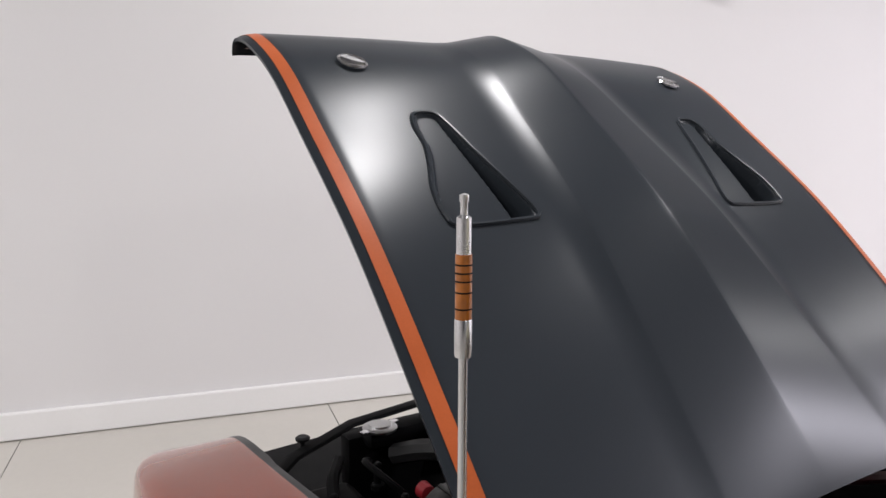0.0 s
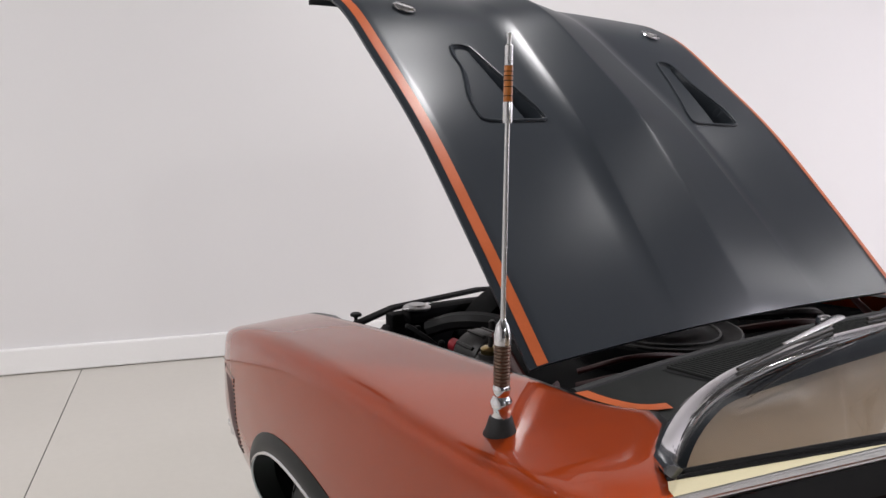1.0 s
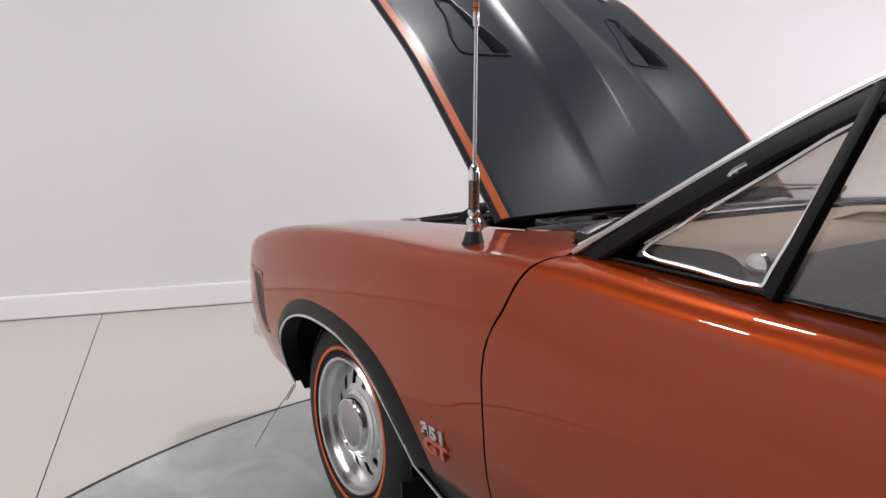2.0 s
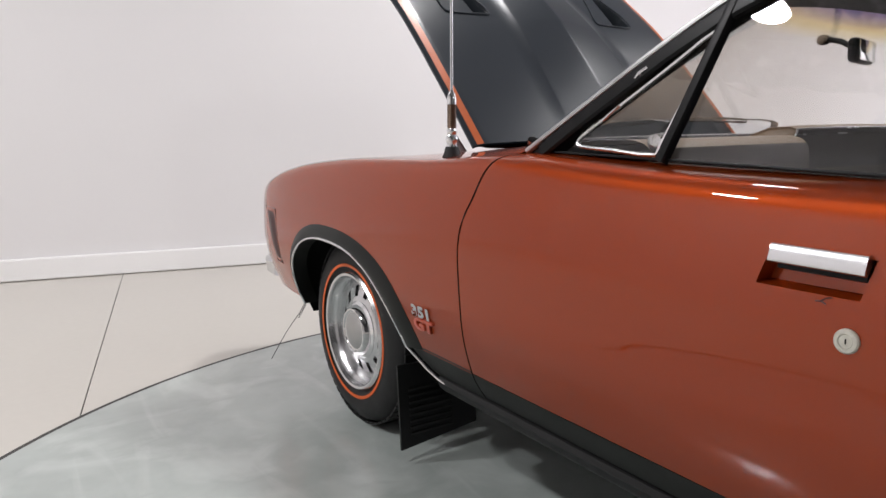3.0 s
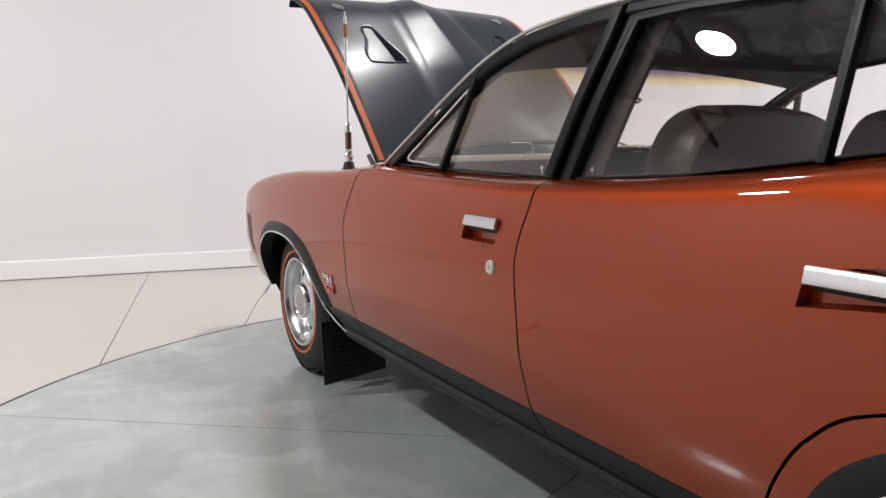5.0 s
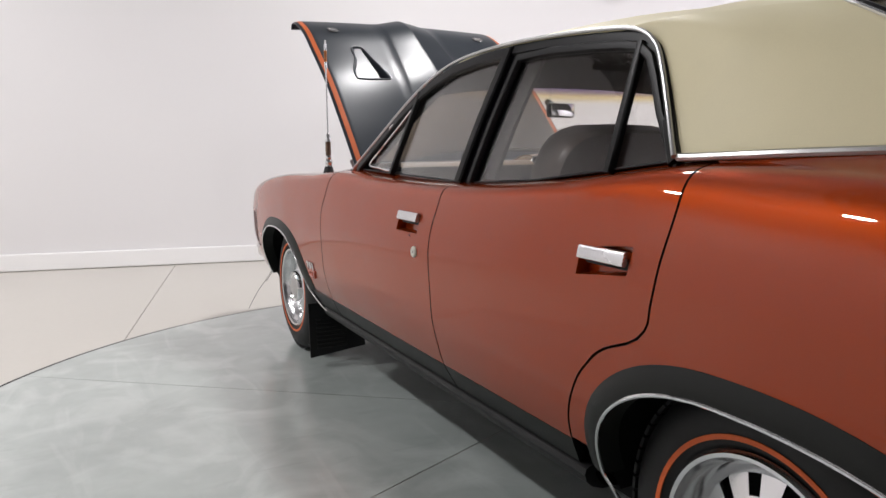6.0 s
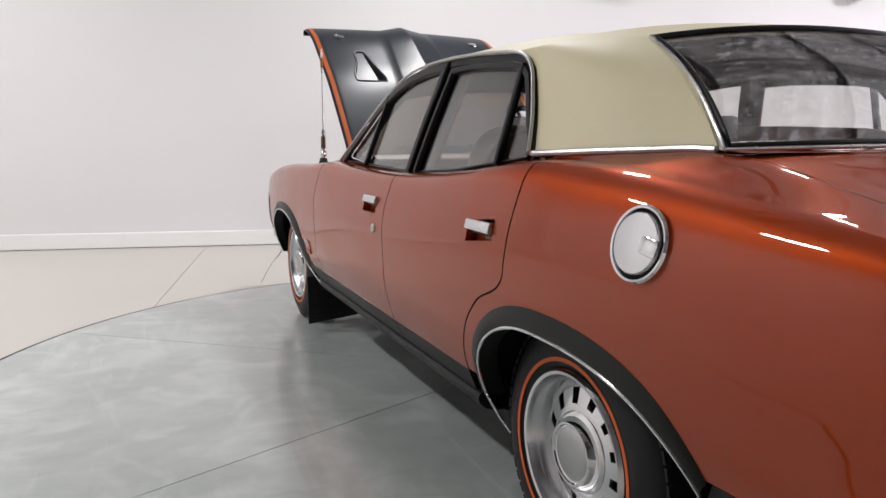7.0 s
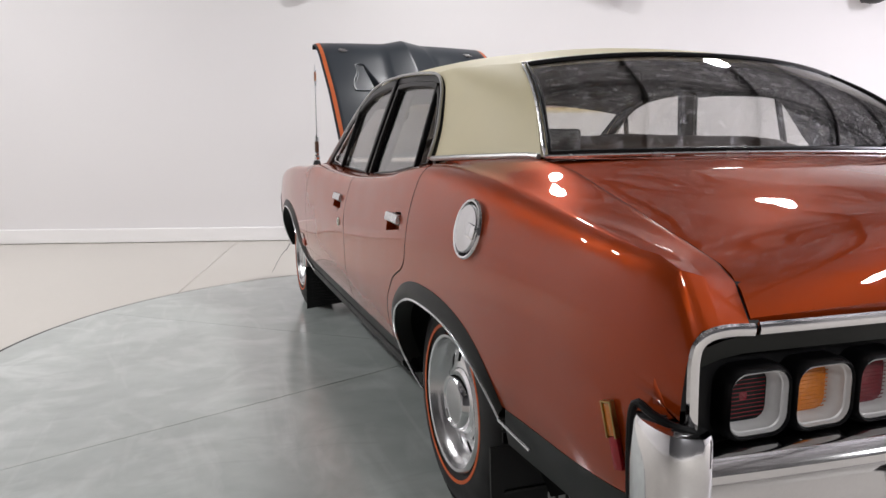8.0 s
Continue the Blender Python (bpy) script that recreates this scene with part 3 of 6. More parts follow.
def arch_trim(which, sx, parent):
    """Black flare round a wheel opening, with a bright strip along its inner edge."""
    out, inn = ARCH_OUT[which], ARCH_IN[which]
    bm = bmnew()
    rows = []
    n = 40
    a_lo, a_hi = (0.0, math.pi - 0.14) if which == "F" else (0.05, math.pi - 0.42)
    for i in range(n + 1):
        a = lerp(a_lo, a_hi, i / n)
        yo, zo = arch_point(out, a)
        yi, zi = arch_point(inn, a)
        row = []
        for k in range(7):
            t = k / 6
            y, z = lerp(yo, yi, t), lerp(zo, zi, t)
            row.append(skin(y, z, sx, 0.001 + 0.012 * math.sin(t * math.pi * 0.62)))
        y, z = yi, zi
        row.append(skin(y, z, sx, -0.045))
        rows.append(row)
    grid(bm, rows)
    flare = part("wheel_arch_flare", bm, SILL_BLACK, parent, "satin black wheel arch flare")
    pts = [arch_point(inn, lerp(a_lo, a_hi, i / n)) for i in range(n + 1)]
    if which == "F":
        pts += [(0.94, 0.362), (0.905, 0.335), (0.86, 0.317), (0.79, 0.307)]
    else:
        pts = [(-1.125, 0.262), (-1.086, 0.305)] + pts
        pts += [(-1.89, 0.455), (-1.95, 0.446), (-2.02, 0.438)]
    bm = bmnew()
    tube(bm, [skin(y, z, sx, 0.012) for y, z in pts], 0.0042, 8)
    part("bright_strip", bm, CHROME, flare, "thin chrome strip")
    # Dark well behind the opening.
    bm = bmnew()
    yc, zc, af, ar, b = inn
    rows = []
    for d in (-0.005, 0.10, 0.22, 0.36):
        row = []
        for i in range(25):
            a = lerp(-0.12, math.pi + 0.12, i / 24)
            y = yc + math.copysign(abs(math.cos(a)) ** ARCH_POW, math.cos(a)) * ((af if math.cos(a) > 0 else ar) + 0.03)
            z = zc + (b + 0.055) * math.sin(a)
            row.append(Vector((sx * (0.875 - d - LOW_IN(z)), y, z)))
        rows.append(row)
    vs = grid(bm, rows)
    bm.faces.new(vs[-1])
    part("wheel_well", bm, DARK, parent)


ZIN_WING = spline((0.50, 0.951), (0.70, 0.950), (0.78, 0.944), (0.83, 0.938), (1.0, 0.926), (1.2, 0.912), (1.42, 0.897), (1.7, 0.868), (1.9, 0.840), (2.0, 0.822), (2.1, 0.795), (2.2, 0.757), (2.28, 0.718), (2.345, 0.645))


def x_wing(y):
    return XIN_WING(y)


XIN_WING = spline((0.50, 0.775), (0.57, 0.77), (0.63, 0.728), (0.68, 0.658), (0.715, 0.618), (0.74, 0.612), (0.77, 0.630), (0.80, 0.640), (0.9, 0.638), (2.0, 0.637), (2.345, 0.60))
XIN_QUARTER = spline((-2.42, 0.705), (-2.1, 0.70), (-1.80, 0.695), (-1.69, 0.695), (-1.5, 0.745), (-1.35, 0.782), (-1.2, 0.80))
ZIN_QUARTER = spline((-2.425, 0.785), (-2.405, 0.825), (-2.38, 0.852), (-2.3, 0.885), (-2.2, 0.912), (-2.0, 0.964), (-1.8, 1.012), (-1.69, 1.026), (-1.5, 1.022), (-1.2, 1.009))

SILL_FRONT = spline((0.31, 0.80), (0.335, 0.905), (0.362, 0.94), (0.39, 0.975), (0.41, 0.985))
for sx in (-1, 1):
    # Front wing
    bm = arched_panel(lambda z: 2.345, cut(GAP_F, 1), ARCH_OUT["F"], 0.345, 0.392,
                      x_wing, ZIN_WING, sx, 22, 18)
    wing = part("front_wing", bm, PAINT, car)
    part("sill_band", band(SILL_FRONT, cut(GAP_F, 1), 0.40, 0.31, sx, 0.0, 10), SILL_BLACK, wing, "satin black lower band")
    arch_trim("F", sx, wing)
    # Vent plate near the nose
    bm = bmnew()
    rows = []
    for j in range(9):
        z = lerp(0.680, 0.476, j / 8)
        rows.append([skin(lerp(lerp(2.09, 1.99, j / 8), lerp(1.945, 1.928, j / 8), k / 4), z, sx, 0.0025 if 0 < k < 4 and 0 < j < 8 else -0.002) for k in range(5)])
    grid(bm, rows)
    vent = part("wing_vent", bm, MAROON, wing, "recessed maroon vent plate")
    bm = bmnew()
    ring = [(2.094, 0.683), (1.942, 0.683), (1.925, 0.473), (1.987, 0.473)]
    tube(bm, [skin(y, z, sx, 0.0) for y, z in ring], 0.0022, 6, closed=True)
    part("vent_edge", bm, TRIM_BLACK, vent)
    for k in range(18):
        z = lerp(0.674, 0.482, k / 17)
        bm = bmnew()
        box(bm, skin(lerp(1.944, 1.929, k / 17), z, sx, 0.0), (0.005, 0.005, 0.0055), 0.001)
        part("vent_tooth", bm, TRIM_BLACK, vent)
    # Doors
    x_door = lambda y: 0.772
    z_door = lambda y: ZT(y) + 0.005
    front_door = part("front_door", plain_panel(cut(GAP_F, -1), cut(GAP_M, 1), 0.395, x_door, z_door, sx, 30, DROPS_FRONT, (-0.118, -0.257, 0.099, 0.149)), PAINT, car)
    part("sill_band", band(cut(GAP_F, -1), cut(GAP_M, 1), 0.393, 0.332, sx, 0.0, 22), SILL_BLACK, front_door, "satin black lower band")
    rear_door = part("rear_door", plain_panel(cut(GAP_M, -1), cut(GAP_R, 1), 0.395, x_door, z_door, sx, 26, DROPS_REAR, (-1.031, -1.170, 0.149, 0.199)), PAINT, car)
    part("sill_band", band(cut(GAP_M, -1), cut(GAP_R, 1), 0.393, 0.332, sx, 0.0, 16), SILL_BLACK, rear_door, "satin black lower band")
    # Rear quarter
    bm = arched_panel(cut(GAP_R, -1), lambda z: -2.425, ARCH_OUT["R"], 0.40, 0.49, XIN_QUARTER, ZIN_QUARTER, sx, 16, 24)
    quarter = part("rear_quarter", bm, PAINT, car)
    arch_trim("R", sx, quarter)
    part("sill_band", band(lambda z: lerp(-1.91, -1.86, (0.485 - z) / 0.1), lambda z: -2.40, 0.488, 0.38, sx, 0.0, 10), SILL_BLACK, quarter, "satin black lower band")
    # Rocker below the doors
    bm = bmnew()
    rows = []
    for z, dx in ((0.331, -0.006), (0.325, 0.006), (0.312, 0.010), (0.295, 0.004), (0.28, -0.012), (0.27, -0.04), (0.265, -0.12)):
        rows.append([Vector((sx * (0.835 + dx), lerp(0.86, -0.985, k / 24), z)) for k in range(25)])
    grid(bm, rows)
    flange(bm, lambda co: Vector((-math.copysign(0.03, co.x), 0, 0)))
    part("rocker", bm, FLAP, car, "black rocker panel below the doors")
    # Inner side, black, put behind the shut lines so the gaps look shaded
    bm = bmnew()
    rows = []
    for j in range(21):
        z = lerp(0.925, 0.30, j / 20)
        rows.append([Vector((sx * (side_x(y, min(z, ZT(y) - 0.02)) - 0.05), y, min(z, ZT(y) - 0.012))) for y in [lerp(GAP_F(z) + 0.05, GAP_R(z) - 0.055, k / 30) for k in range(31)]])
    grid(bm, rows)
    part("inner_side", bm, TRIM_BLACK, car)

# Floor pan, firewall, front and rear closing panels
bm = bmnew()
box(bm, (0, -0.1, 0.25), (1.30, 4.1, 0.16), 0.02)
part("floor_pan", bm, DARK, car)
bm = bmnew()
box(bm, (0, 0.93, 0.60), (1.3, 0.03, 0.60), 0.005)
part("firewall", bm, BAY_BLACK, car)
bm = bmnew()
box(bm, (0, -1.50, 0.62), (1.5, 0.04, 0.66), 0.01)
part("rear_bulkhead", bm, DARK, car)
for sx in (-1, 1):
    bm = bmnew()
    rows = [[Vector((sx * x, lerp(0.92, 2.10, k / 14), z + ZIN_WING(lerp(0.92, 2.10, k / 14)) - 0.925)) for k in range(15)]
            for x, z in ((0.622, 0.880), (0.60, 0.875), (0.585, 0.84), (0.56, 0.65), (0.45, 0.5))]
    grid(bm, rows)
    part("inner_wing", bm, BAY_BLACK, car)

# ---- roof, pillars and glass ----
GRX = lambda z: 0.80 - 0.295 * (z - 0.93)
DRIP = [(0.545, 0.942), (0.385, 1.047), (0.225, 1.150), (0.11, 1.215), (0.014, 1.256), (-0.109, 1.292), (-0.277, 1.309), (-0.46, 1.313), (-0.638, 1.308),
        (-0.80, 1.299), (-0.92, 1.287), (-0.985, 1.268), (-1.03, 1.235), (-1.06, 1.19), (-1.106, 1.11), (-1.15, 1.05), (-1.185, 1.012)]
ROOF_X = spline((-1.34, 0.575), (-1.2, 0.632), (-1.05, 0.682), (-0.92, 0.694), (-0.64, 0.689), (-0.3, 0.688), (0.0, 0.690))
ROOF_Z = spline((-1.34, 1.290), (-1.2, 1.295), (-1.05, 1.297), (-0.92, 1.294), (-0.64, 1.311), (-0.3, 1.312), (-0.1, 1.291), (0.0, 1.262))
ROOF_UP = spline((-1.34, 0.038), (-1.15, 0.070), (-0.9, 0.090), (-0.5, 0.094), (-0.2, 0.080), (0.0, 0.062))
ROOF_BOW = spline((-1.34, -0.085), (-0.9, -0.03), (-0.5, 0.0), (0.0, 0.045))


def roof_point(ys, t, lift=0.0):
    """t from -1 to 1 across the roof."""
    e = ROOF_X(ys)
    return Vector((t * e, ys + ROOF_BOW(ys) * (1 - t * t), ROOF_Z(ys) + ROOF_UP(ys) * (1 - abs(t) ** 2.4) + lift))


bm = bmnew()
grid(bm, [[roof_point(lerp(0.0, -1.34, i / 30), lerp(-1, 1, k / 30)) for k in range(31)] for i in range(31)])
shell(bm, Vector((0, 0, -0.02)))
part("roof", bm, CREAM, car, "cream vinyl covered roof")
bm = bmnew()
grid(bm, [[roof_point(lerp(0.0, -1.34, i / 12), lerp(-0.97, 0.97, k / 12), -0.035) for k in range(13)] for i in range(13)])
part("headlining", bm, HEADLINE, car)

SCREEN_LOW = lambda x: (0.568 + 0.212 * (1 - min(1, abs(x) / 0.775) ** 2.8), 0.955)
REAR_LOW = lambda x: (-1.69 - 0.10 * (1 - (x / 0.70) ** 2), 1.036 + 0.012 * (1 - (x / 0.70) ** 2))


def screen_point(t, s, lift=0.0):
    """Windscreen: t across, s from its foot to the roof."""
    xl = 0.772 * t
    yl, zl = SCREEN_LOW(xl)
    low, top = Vector((xl, yl, zl)), roof_point(0.0, t * 0.985) + Vector((0, 0.006, -0.006))
    p = low.lerp(top, s)
    n = Vector((0, 0.55, 0.8))
    return p + n * (0.02 * math.sin(s * math.pi) * (1 - 0.8 * t * t) + lift)


def rear_point(t, s, lift=0.0):
    xl = 0.675 * t
    yl, zl = REAR_LOW(xl)
    low, top = Vector((xl, yl, zl)), roof_point(-1.34, t * 0.995) + Vector((0, -0.006, -0.006))
    n = Vector((0, -0.58, 0.81))
    return low.lerp(top, s) + n * (0.026 * math.sin(s * math.pi) + lift)


def glazing(name, fn, mat, label):
    bm = bmnew()
    grid(bm, [[fn(lerp(-1, 1, k / 24), j / 12) for k in range(25)] for j in range(13)])
    ob = part(name, shell(bm, Vector((0, 0, -0.004))), mat, car, label)
    ob.visible_shadow = False
    return ob


bm = bmnew()
grid(bm, [[Vector((x, y - 0.10 * (1 - (x / 0.70) ** 2), z)) for x in [lerp(-0.70, 0.70, k / 20) for k in range(21)]] for y, z in ((-1.62, 1.022), (-1.70, 1.030), (-1.76, 1.026))])
part("rear_deck", bm, PAINT, car)
bm = bmnew()
grid(bm, [[roof_point(-0.03, t, -0.037), screen_point(t, 0.93, -0.030), screen_point(t, 0.82, -0.010), screen_point(t, 0.83, -0.004)] for t in [lerp(-0.97, 0.97, k / 24) for k in range(25)]])
part("header_lining", bm, HEADLINE, car, "black lining over the windscreen")
windscreen = glazing("windscreen", screen_point, SCREEN, "curved windscreen with a tinted top band")
rear_window = glazing("rear_window", rear_point, BACKLIGHT, "curved rear window reflecting the roof steel")


def edge_loop(fn):
    n = 20
    return ([fn(lerp(-1, 1, k / n), 0) for k in range(n)] + [fn(1, k / n) for k in range(n)]
            + [fn(lerp(1, -1, k / n), 1) for k in range(n)] + [fn(-1, lerp(1, 0, k / n)) for k in range(n)])


bm = bmnew()
tube(bm, edge_loop(lambda t, s: screen_point(t * 0.99, s, 0.001)), 0.005, 8, closed=True, flat=0.7)
part("rubber_seal", bm, TRIM_BLACK, windscreen)
bm = bmnew()
n = 40
pts = [Vector((x, SCREEN_LOW(x)[0] + 0.008, 0.957)) for x in [lerp(-0.74, 0.74, k / n) for k in range(n + 1)]]
tube(bm, [Vector((-0.772, 0.560, 0.968))] + pts + [Vector((0.772, 0.560, 0.968))], 0.015, 10, flat=0.5, up=(0, -0.5, 1))
part("chrome_surround", bm, CHROME, windscreen, "wide chrome windscreen moulding")
for sx in (-1, 1):
    bm = bmnew()
    tube(bm, [screen_point(sx * 1.0, s / 14, 0.001) for s in range(15)], 0.003, 8, flat=0.6)
    part("side_moulding", bm, TRIM_BLACK, windscreen)
bm = bmnew()
tube(bm, edge_loop(lambda t, s: rear_point(t, s, 0.002)), 0.0075, 8, closed=True, flat=0.8)
part("rubber_seal", bm, TRIM_BLACK, rear_window)
bm = bmnew()
tube(bm, edge_loop(lambda t, s: rear_point(t * 1.02, -0.025 + s * 1.04, 0.002)), 0.0055, 8, closed=True, flat=0.8)
part("thin_moulding", bm, SATIN_CHROME, rear_window)


def drip_vec(sx, y, z, out=0.0):
    k = min(1.0, max(0.0, (1.15 - z) / 0.14)) if y < -0.9 else 0.0
    flare_out = 0.032 * k * k
    return Vector((sx * (GRX(z) + out + flare_out), y, z))


for sx in (-1, 1):
    nrm = Vector((sx * 0.959, 0, 0.283))
    drip = smooth_path([drip_vec(sx, y, z) for y, z in DRIP], 4)
    bm = bmnew()
    tube(bm, [p + nrm * 0.010 for p in drip], 0.0052, 8)
    part("drip_moulding", bm, CAP, car, "bright drip moulding over the doors")
    bm = bmnew()
    strip(bm, [p + nrm * 0.005 for p in drip[:19]], nrm, 0.013, 0.009)
    part("pillar_moulding", bm, CAP, car, "satin bright moulding up the windscreen pillar")
    # Windscreen pillar
    bm = bmnew()
    rows = []
    for k in range(17):
        s = k / 16
        p = screen_point(sx * 1.0, s)
        q = drip[k]
        p = q.lerp(p, 0.98)
        rows.append([p, p.lerp(q, 0.5), q])
    grid(bm, rows)
    part("windscreen_pillar", bm, CREAM, car, "cream windscreen pillar")
    bm = bmnew()
    grid(bm, [[v + Vector((-sx * 0.012, -0.006, -0.008)) for v in (row[0], row[1], row[2] + Vector((-sx * 0.008, 0, -0.004)), row[2] + Vector((-sx * 0.038, 0, -0.022)))] for row in rows])
    part("pillar_lining", bm, HEADLINE, car)
    # Lining between the roof and the tops of the door frames
    bm = bmnew()
    grid(bm, [[roof_point(min(0.0, y), sx * 0.95, -0.034), drip_vec(sx, y, z, -0.045) + Vector((0, 0, -0.006)), drip_vec(sx, y, z - 0.030, -0.030)] for y, z in DRIP[4:12]])
    part("side_lining", bm, HEADLINE, car)
    # Rear roof pillar between the door opening and the rear window
    bm = bmnew()
    front = drip[-26:]
    m = len(front) - 1
    nrows = 12
    rear = [Vector((sx * abs(p.x), p.y, p.z)) for p in (rear_point(1.03, 1 - k / m) for k in range(m + 1))]
    top = [roof_point(lerp(front[0].y, -1.34, j / nrows), sx) for j in range(nrows + 1)]
    low = [Vector((sx * XIN_QUARTER(y), y, ZIN_QUARTER(y) + 0.004)) for y in [lerp(front[-1].y, -1.69, j / nrows) for j in range(nrows + 1)]]
    rows = []
    for k in range(m + 1):
        v = k / m
        row = []
        for j in range(nrows + 1):
            u = j / nrows
            p = (front[k].lerp(rear[k], u) + top[j].lerp(low[j], v)
                 - (front[0].lerp(rear[0], u)).lerp(front[-1].lerp(rear[-1], u), v))
            p += Vector((sx * 0.018, -0.004, 0.008)) * math.sin(u * math.pi) * math.sin(v * math.pi)
            row.append(p)
        rows.append(row)
    grid(bm, rows)
    flange(bm, lambda co: Vector((-math.copysign(0.02, co.x), 0, -0.004)))
    pillar = part("rear_pillar", bm, CREAM, car, "cream vinyl covered rear pillar")
    bm = bmnew()
    grid(bm, [[p + Vector((-sx * 0.03, 0, -0.01)) for p in row] for row in rows])
    part("pillar_lining", bm, HEADLINE, pillar)
    bm = bmnew()
    tube(bm, [p + Vector((sx * 0.006, 0, 0)) for p in low], 0.008, 8)
    part("base_moulding", bm, CAP, pillar, "bright moulding along the pillar foot")

# Door frames and side glass
def inset(path, over, behind):
    """A path in the side's plane moved towards the windows: by over along the roof, by behind down the rear leg."""
    out = []
    for i, (y, z) in enumerate(path):
        (ya, za), (yb, zb) = path[max(0, i - 1)], path[min(len(path) - 1, i + 1)]
        h = math.hypot(yb - ya, zb - za)
        d = lerp(over, behind, min(1.0, max(0.0, (-0.90 - y) / 0.12)))
        out.append((y - (zb - za) / h * d, z + (yb - ya) / h * d))
    return out


def gp(sx, y, z, out=0.0):
    return Vector((sx * (GRX(z) + out), y, z))


# Front edge of the centre pillar, leaning back as it rises
B_EDGE = spline((0.92, -0.303), (1.0, -0.320), (1.1, -0.345), (1.2, -0.378), (1.30, -0.414))


def b_leg(sx, z0, z1, back, out=0.0):
    return [gp(sx, B_EDGE(z) - back, z, out) for z in [lerp(z0, z1, k / 6) for k in range(7)]]


for sx, doors in ((-1, 0), (1, 1)):
    nrm = (sx * 0.959, 0, 0.283)
    fd = [o for o in car.children if o.name.startswith("front_door")][doors]
    rd = [o for o in car.children if o.name.startswith("rear_door")][doors]
    fpath = [(0.50, 0.944), (0.40, 1.015), (0.215, 1.135), (0.09, 1.203), (0.0, 1.238), (-0.12, 1.270), (-0.28, 1.286), (-0.37, 1.289), (-0.424, 1.288)]
    bm = bmnew()
    strip(bm, [gp(sx, y, z) for y, z in fpath] + b_leg(sx, 1.286, 0.932, 0.019)[1:], nrm, 0.036, 0.012)
    part("window_frame", bm, TRIM_BLACK, fd, "black window frame")
    top = inset(DRIP, 0.038, 0.026)
    bm = bmnew()
    strip(bm, b_leg(sx, 0.932, 1.268, 0.090) + [gp(sx, y, z, -0.001) for y, z in top if y < -0.53], nrm, 0.022, 0.012)
    part("window_frame", bm, TRIM_BLACK, rd, "black window frame")
    # Black centre pillar behind the two frames
    bm = bmnew()
    strip(bm, b_leg(sx, 0.925, 1.30, 0.054, -0.02), nrm, 0.10, 0.014)
    part("centre_pillar", bm, TRIM_BLACK, car, "black centre pillar")
    bm = bmnew()
    strip(bm, b_leg(sx, 0.90, 1.28, 0.105, -0.045), nrm, 0.075, 0.012)
    part("pillar_trim", bm, PILLAR_TRIM, car, "dark grey-brown inner pillar trim")
    # Dark band between the frames and the roof rail
    bm = bmnew()
    strip(bm, [drip_vec(sx, y, z, -0.007) for y, z in inset(DRIP, 0.017, 0.011)], nrm, 0.030, 0.010)
    part("roof_rail", bm, TRIM_BLACK, car, "black roof rail above the door windows")
    bm = bmnew()
    strip(bm, [gp(sx, 0.172, 0.935), gp(sx, 0.092, 1.215)], nrm, 0.022, 0.014)
    part("vent_bar", bm, TRIM_BLACK, fd)
    bm = bmnew()
    strip(bm, [gp(sx, -0.972, 0.975), gp(sx, -0.975, 1.252)], nrm, 0.020, 0.014)
    part("quarter_bar", bm, TRIM_BLACK, rd)
    # Panes
    inner = -0.008
    vent = [(0.42, 0.955), (0.185, 0.943), (0.105, 1.185), (0.21, 1.115), (0.40, 0.99)]
    main = [(0.165, 0.935), (-0.318, 0.925), (-0.418, 1.275), (-0.28, 1.272), (-0.12, 1.256), (0.0, 1.225), (0.10, 1.19)]
    rear = [(-0.39, 0.925), (-0.70, 0.945), (-0.97, 0.985), (-0.97, 1.25), (-0.80, 1.262), (-0.64, 1.272), (-0.488, 1.268)]
    small = [(-0.975, 0.985), (-1.15, 1.0), (-1.08, 1.09), (-1.01, 1.21), (-0.98, 1.245)]
    for name, poly, parent in (("vent_glass", vent, fd), ("door_glass", main, fd), ("door_glass", rear, rd), ("quarter_glass", small, rd)):
        bm = bmnew()
        sheet(bm, [gp(sx, y, z, inner) for y, z in poly], 0.003, Vector(nrm))
        ob = part(name, bm, GLASS, parent, smooth=False)
        ob.visible_shadow = False
    bm = bmnew()
    tube(bm, smooth_path([gp(sx, y, z, 0.002) for y, z in ((0.345, 1.012), (0.397, 0.974), (0.384, 0.959), (0.30, 0.954), (0.198, 0.948), (0.180, 0.972), (0.122, 1.145), (0.126, 1.164), (0.21, 1.105))], 3, True), 0.0042, 6, closed=True)
    part("vent_frame", bm, SATIN_CHROME, fd, "bright quarter-light frame")
    bm = bmnew()
    lathe(bm, [(0.006, 0.0), (0.017, 0.004), (0.018, 0.014), (0.014, 0.018)], 16, gp(sx, 0.222, 0.969, -0.022), "X")
    part("vent_knob", bm, CHROME, fd, "round chrome knob")
    bm = bmnew()
    tube(bm, [gp(sx, 0.282, 1.090, 0.006), gp(sx, 0.266, 1.102, 0.014), gp(sx, 0.252, 1.112, 0.010)], 0.0055, 8, flat=0.6)
    tube(bm, [gp(sx, 0.268, 1.112, 0.004), gp(sx, 0.262, 1.096, 0.012)], 0.004, 6)
    part("vent_catch", bm, SATIN_CHROME, fd, "small bright quarter-light catch")
    bm = bmnew()
    strip(bm, [gp(sx, 0.50, 0.943, -0.012), gp(sx, -0.33, 0.929, -0.012)], nrm, 0.006, 0.012)
    part("belt_seal", bm, TRIM_BLACK, fd)
    bm = bmnew()
    strip(bm, [gp(sx, -0.40, 0.930, -0.012), gp(sx, -0.70, 0.948, -0.012), gp(sx, -1.14, 1.002, -0.012)], nrm, 0.006, 0.012)
    part("belt_seal", bm, TRIM_BLACK, rd)
    for y, door in ((-0.24, fd), (-0.42, rd)):
        bm = bmnew()
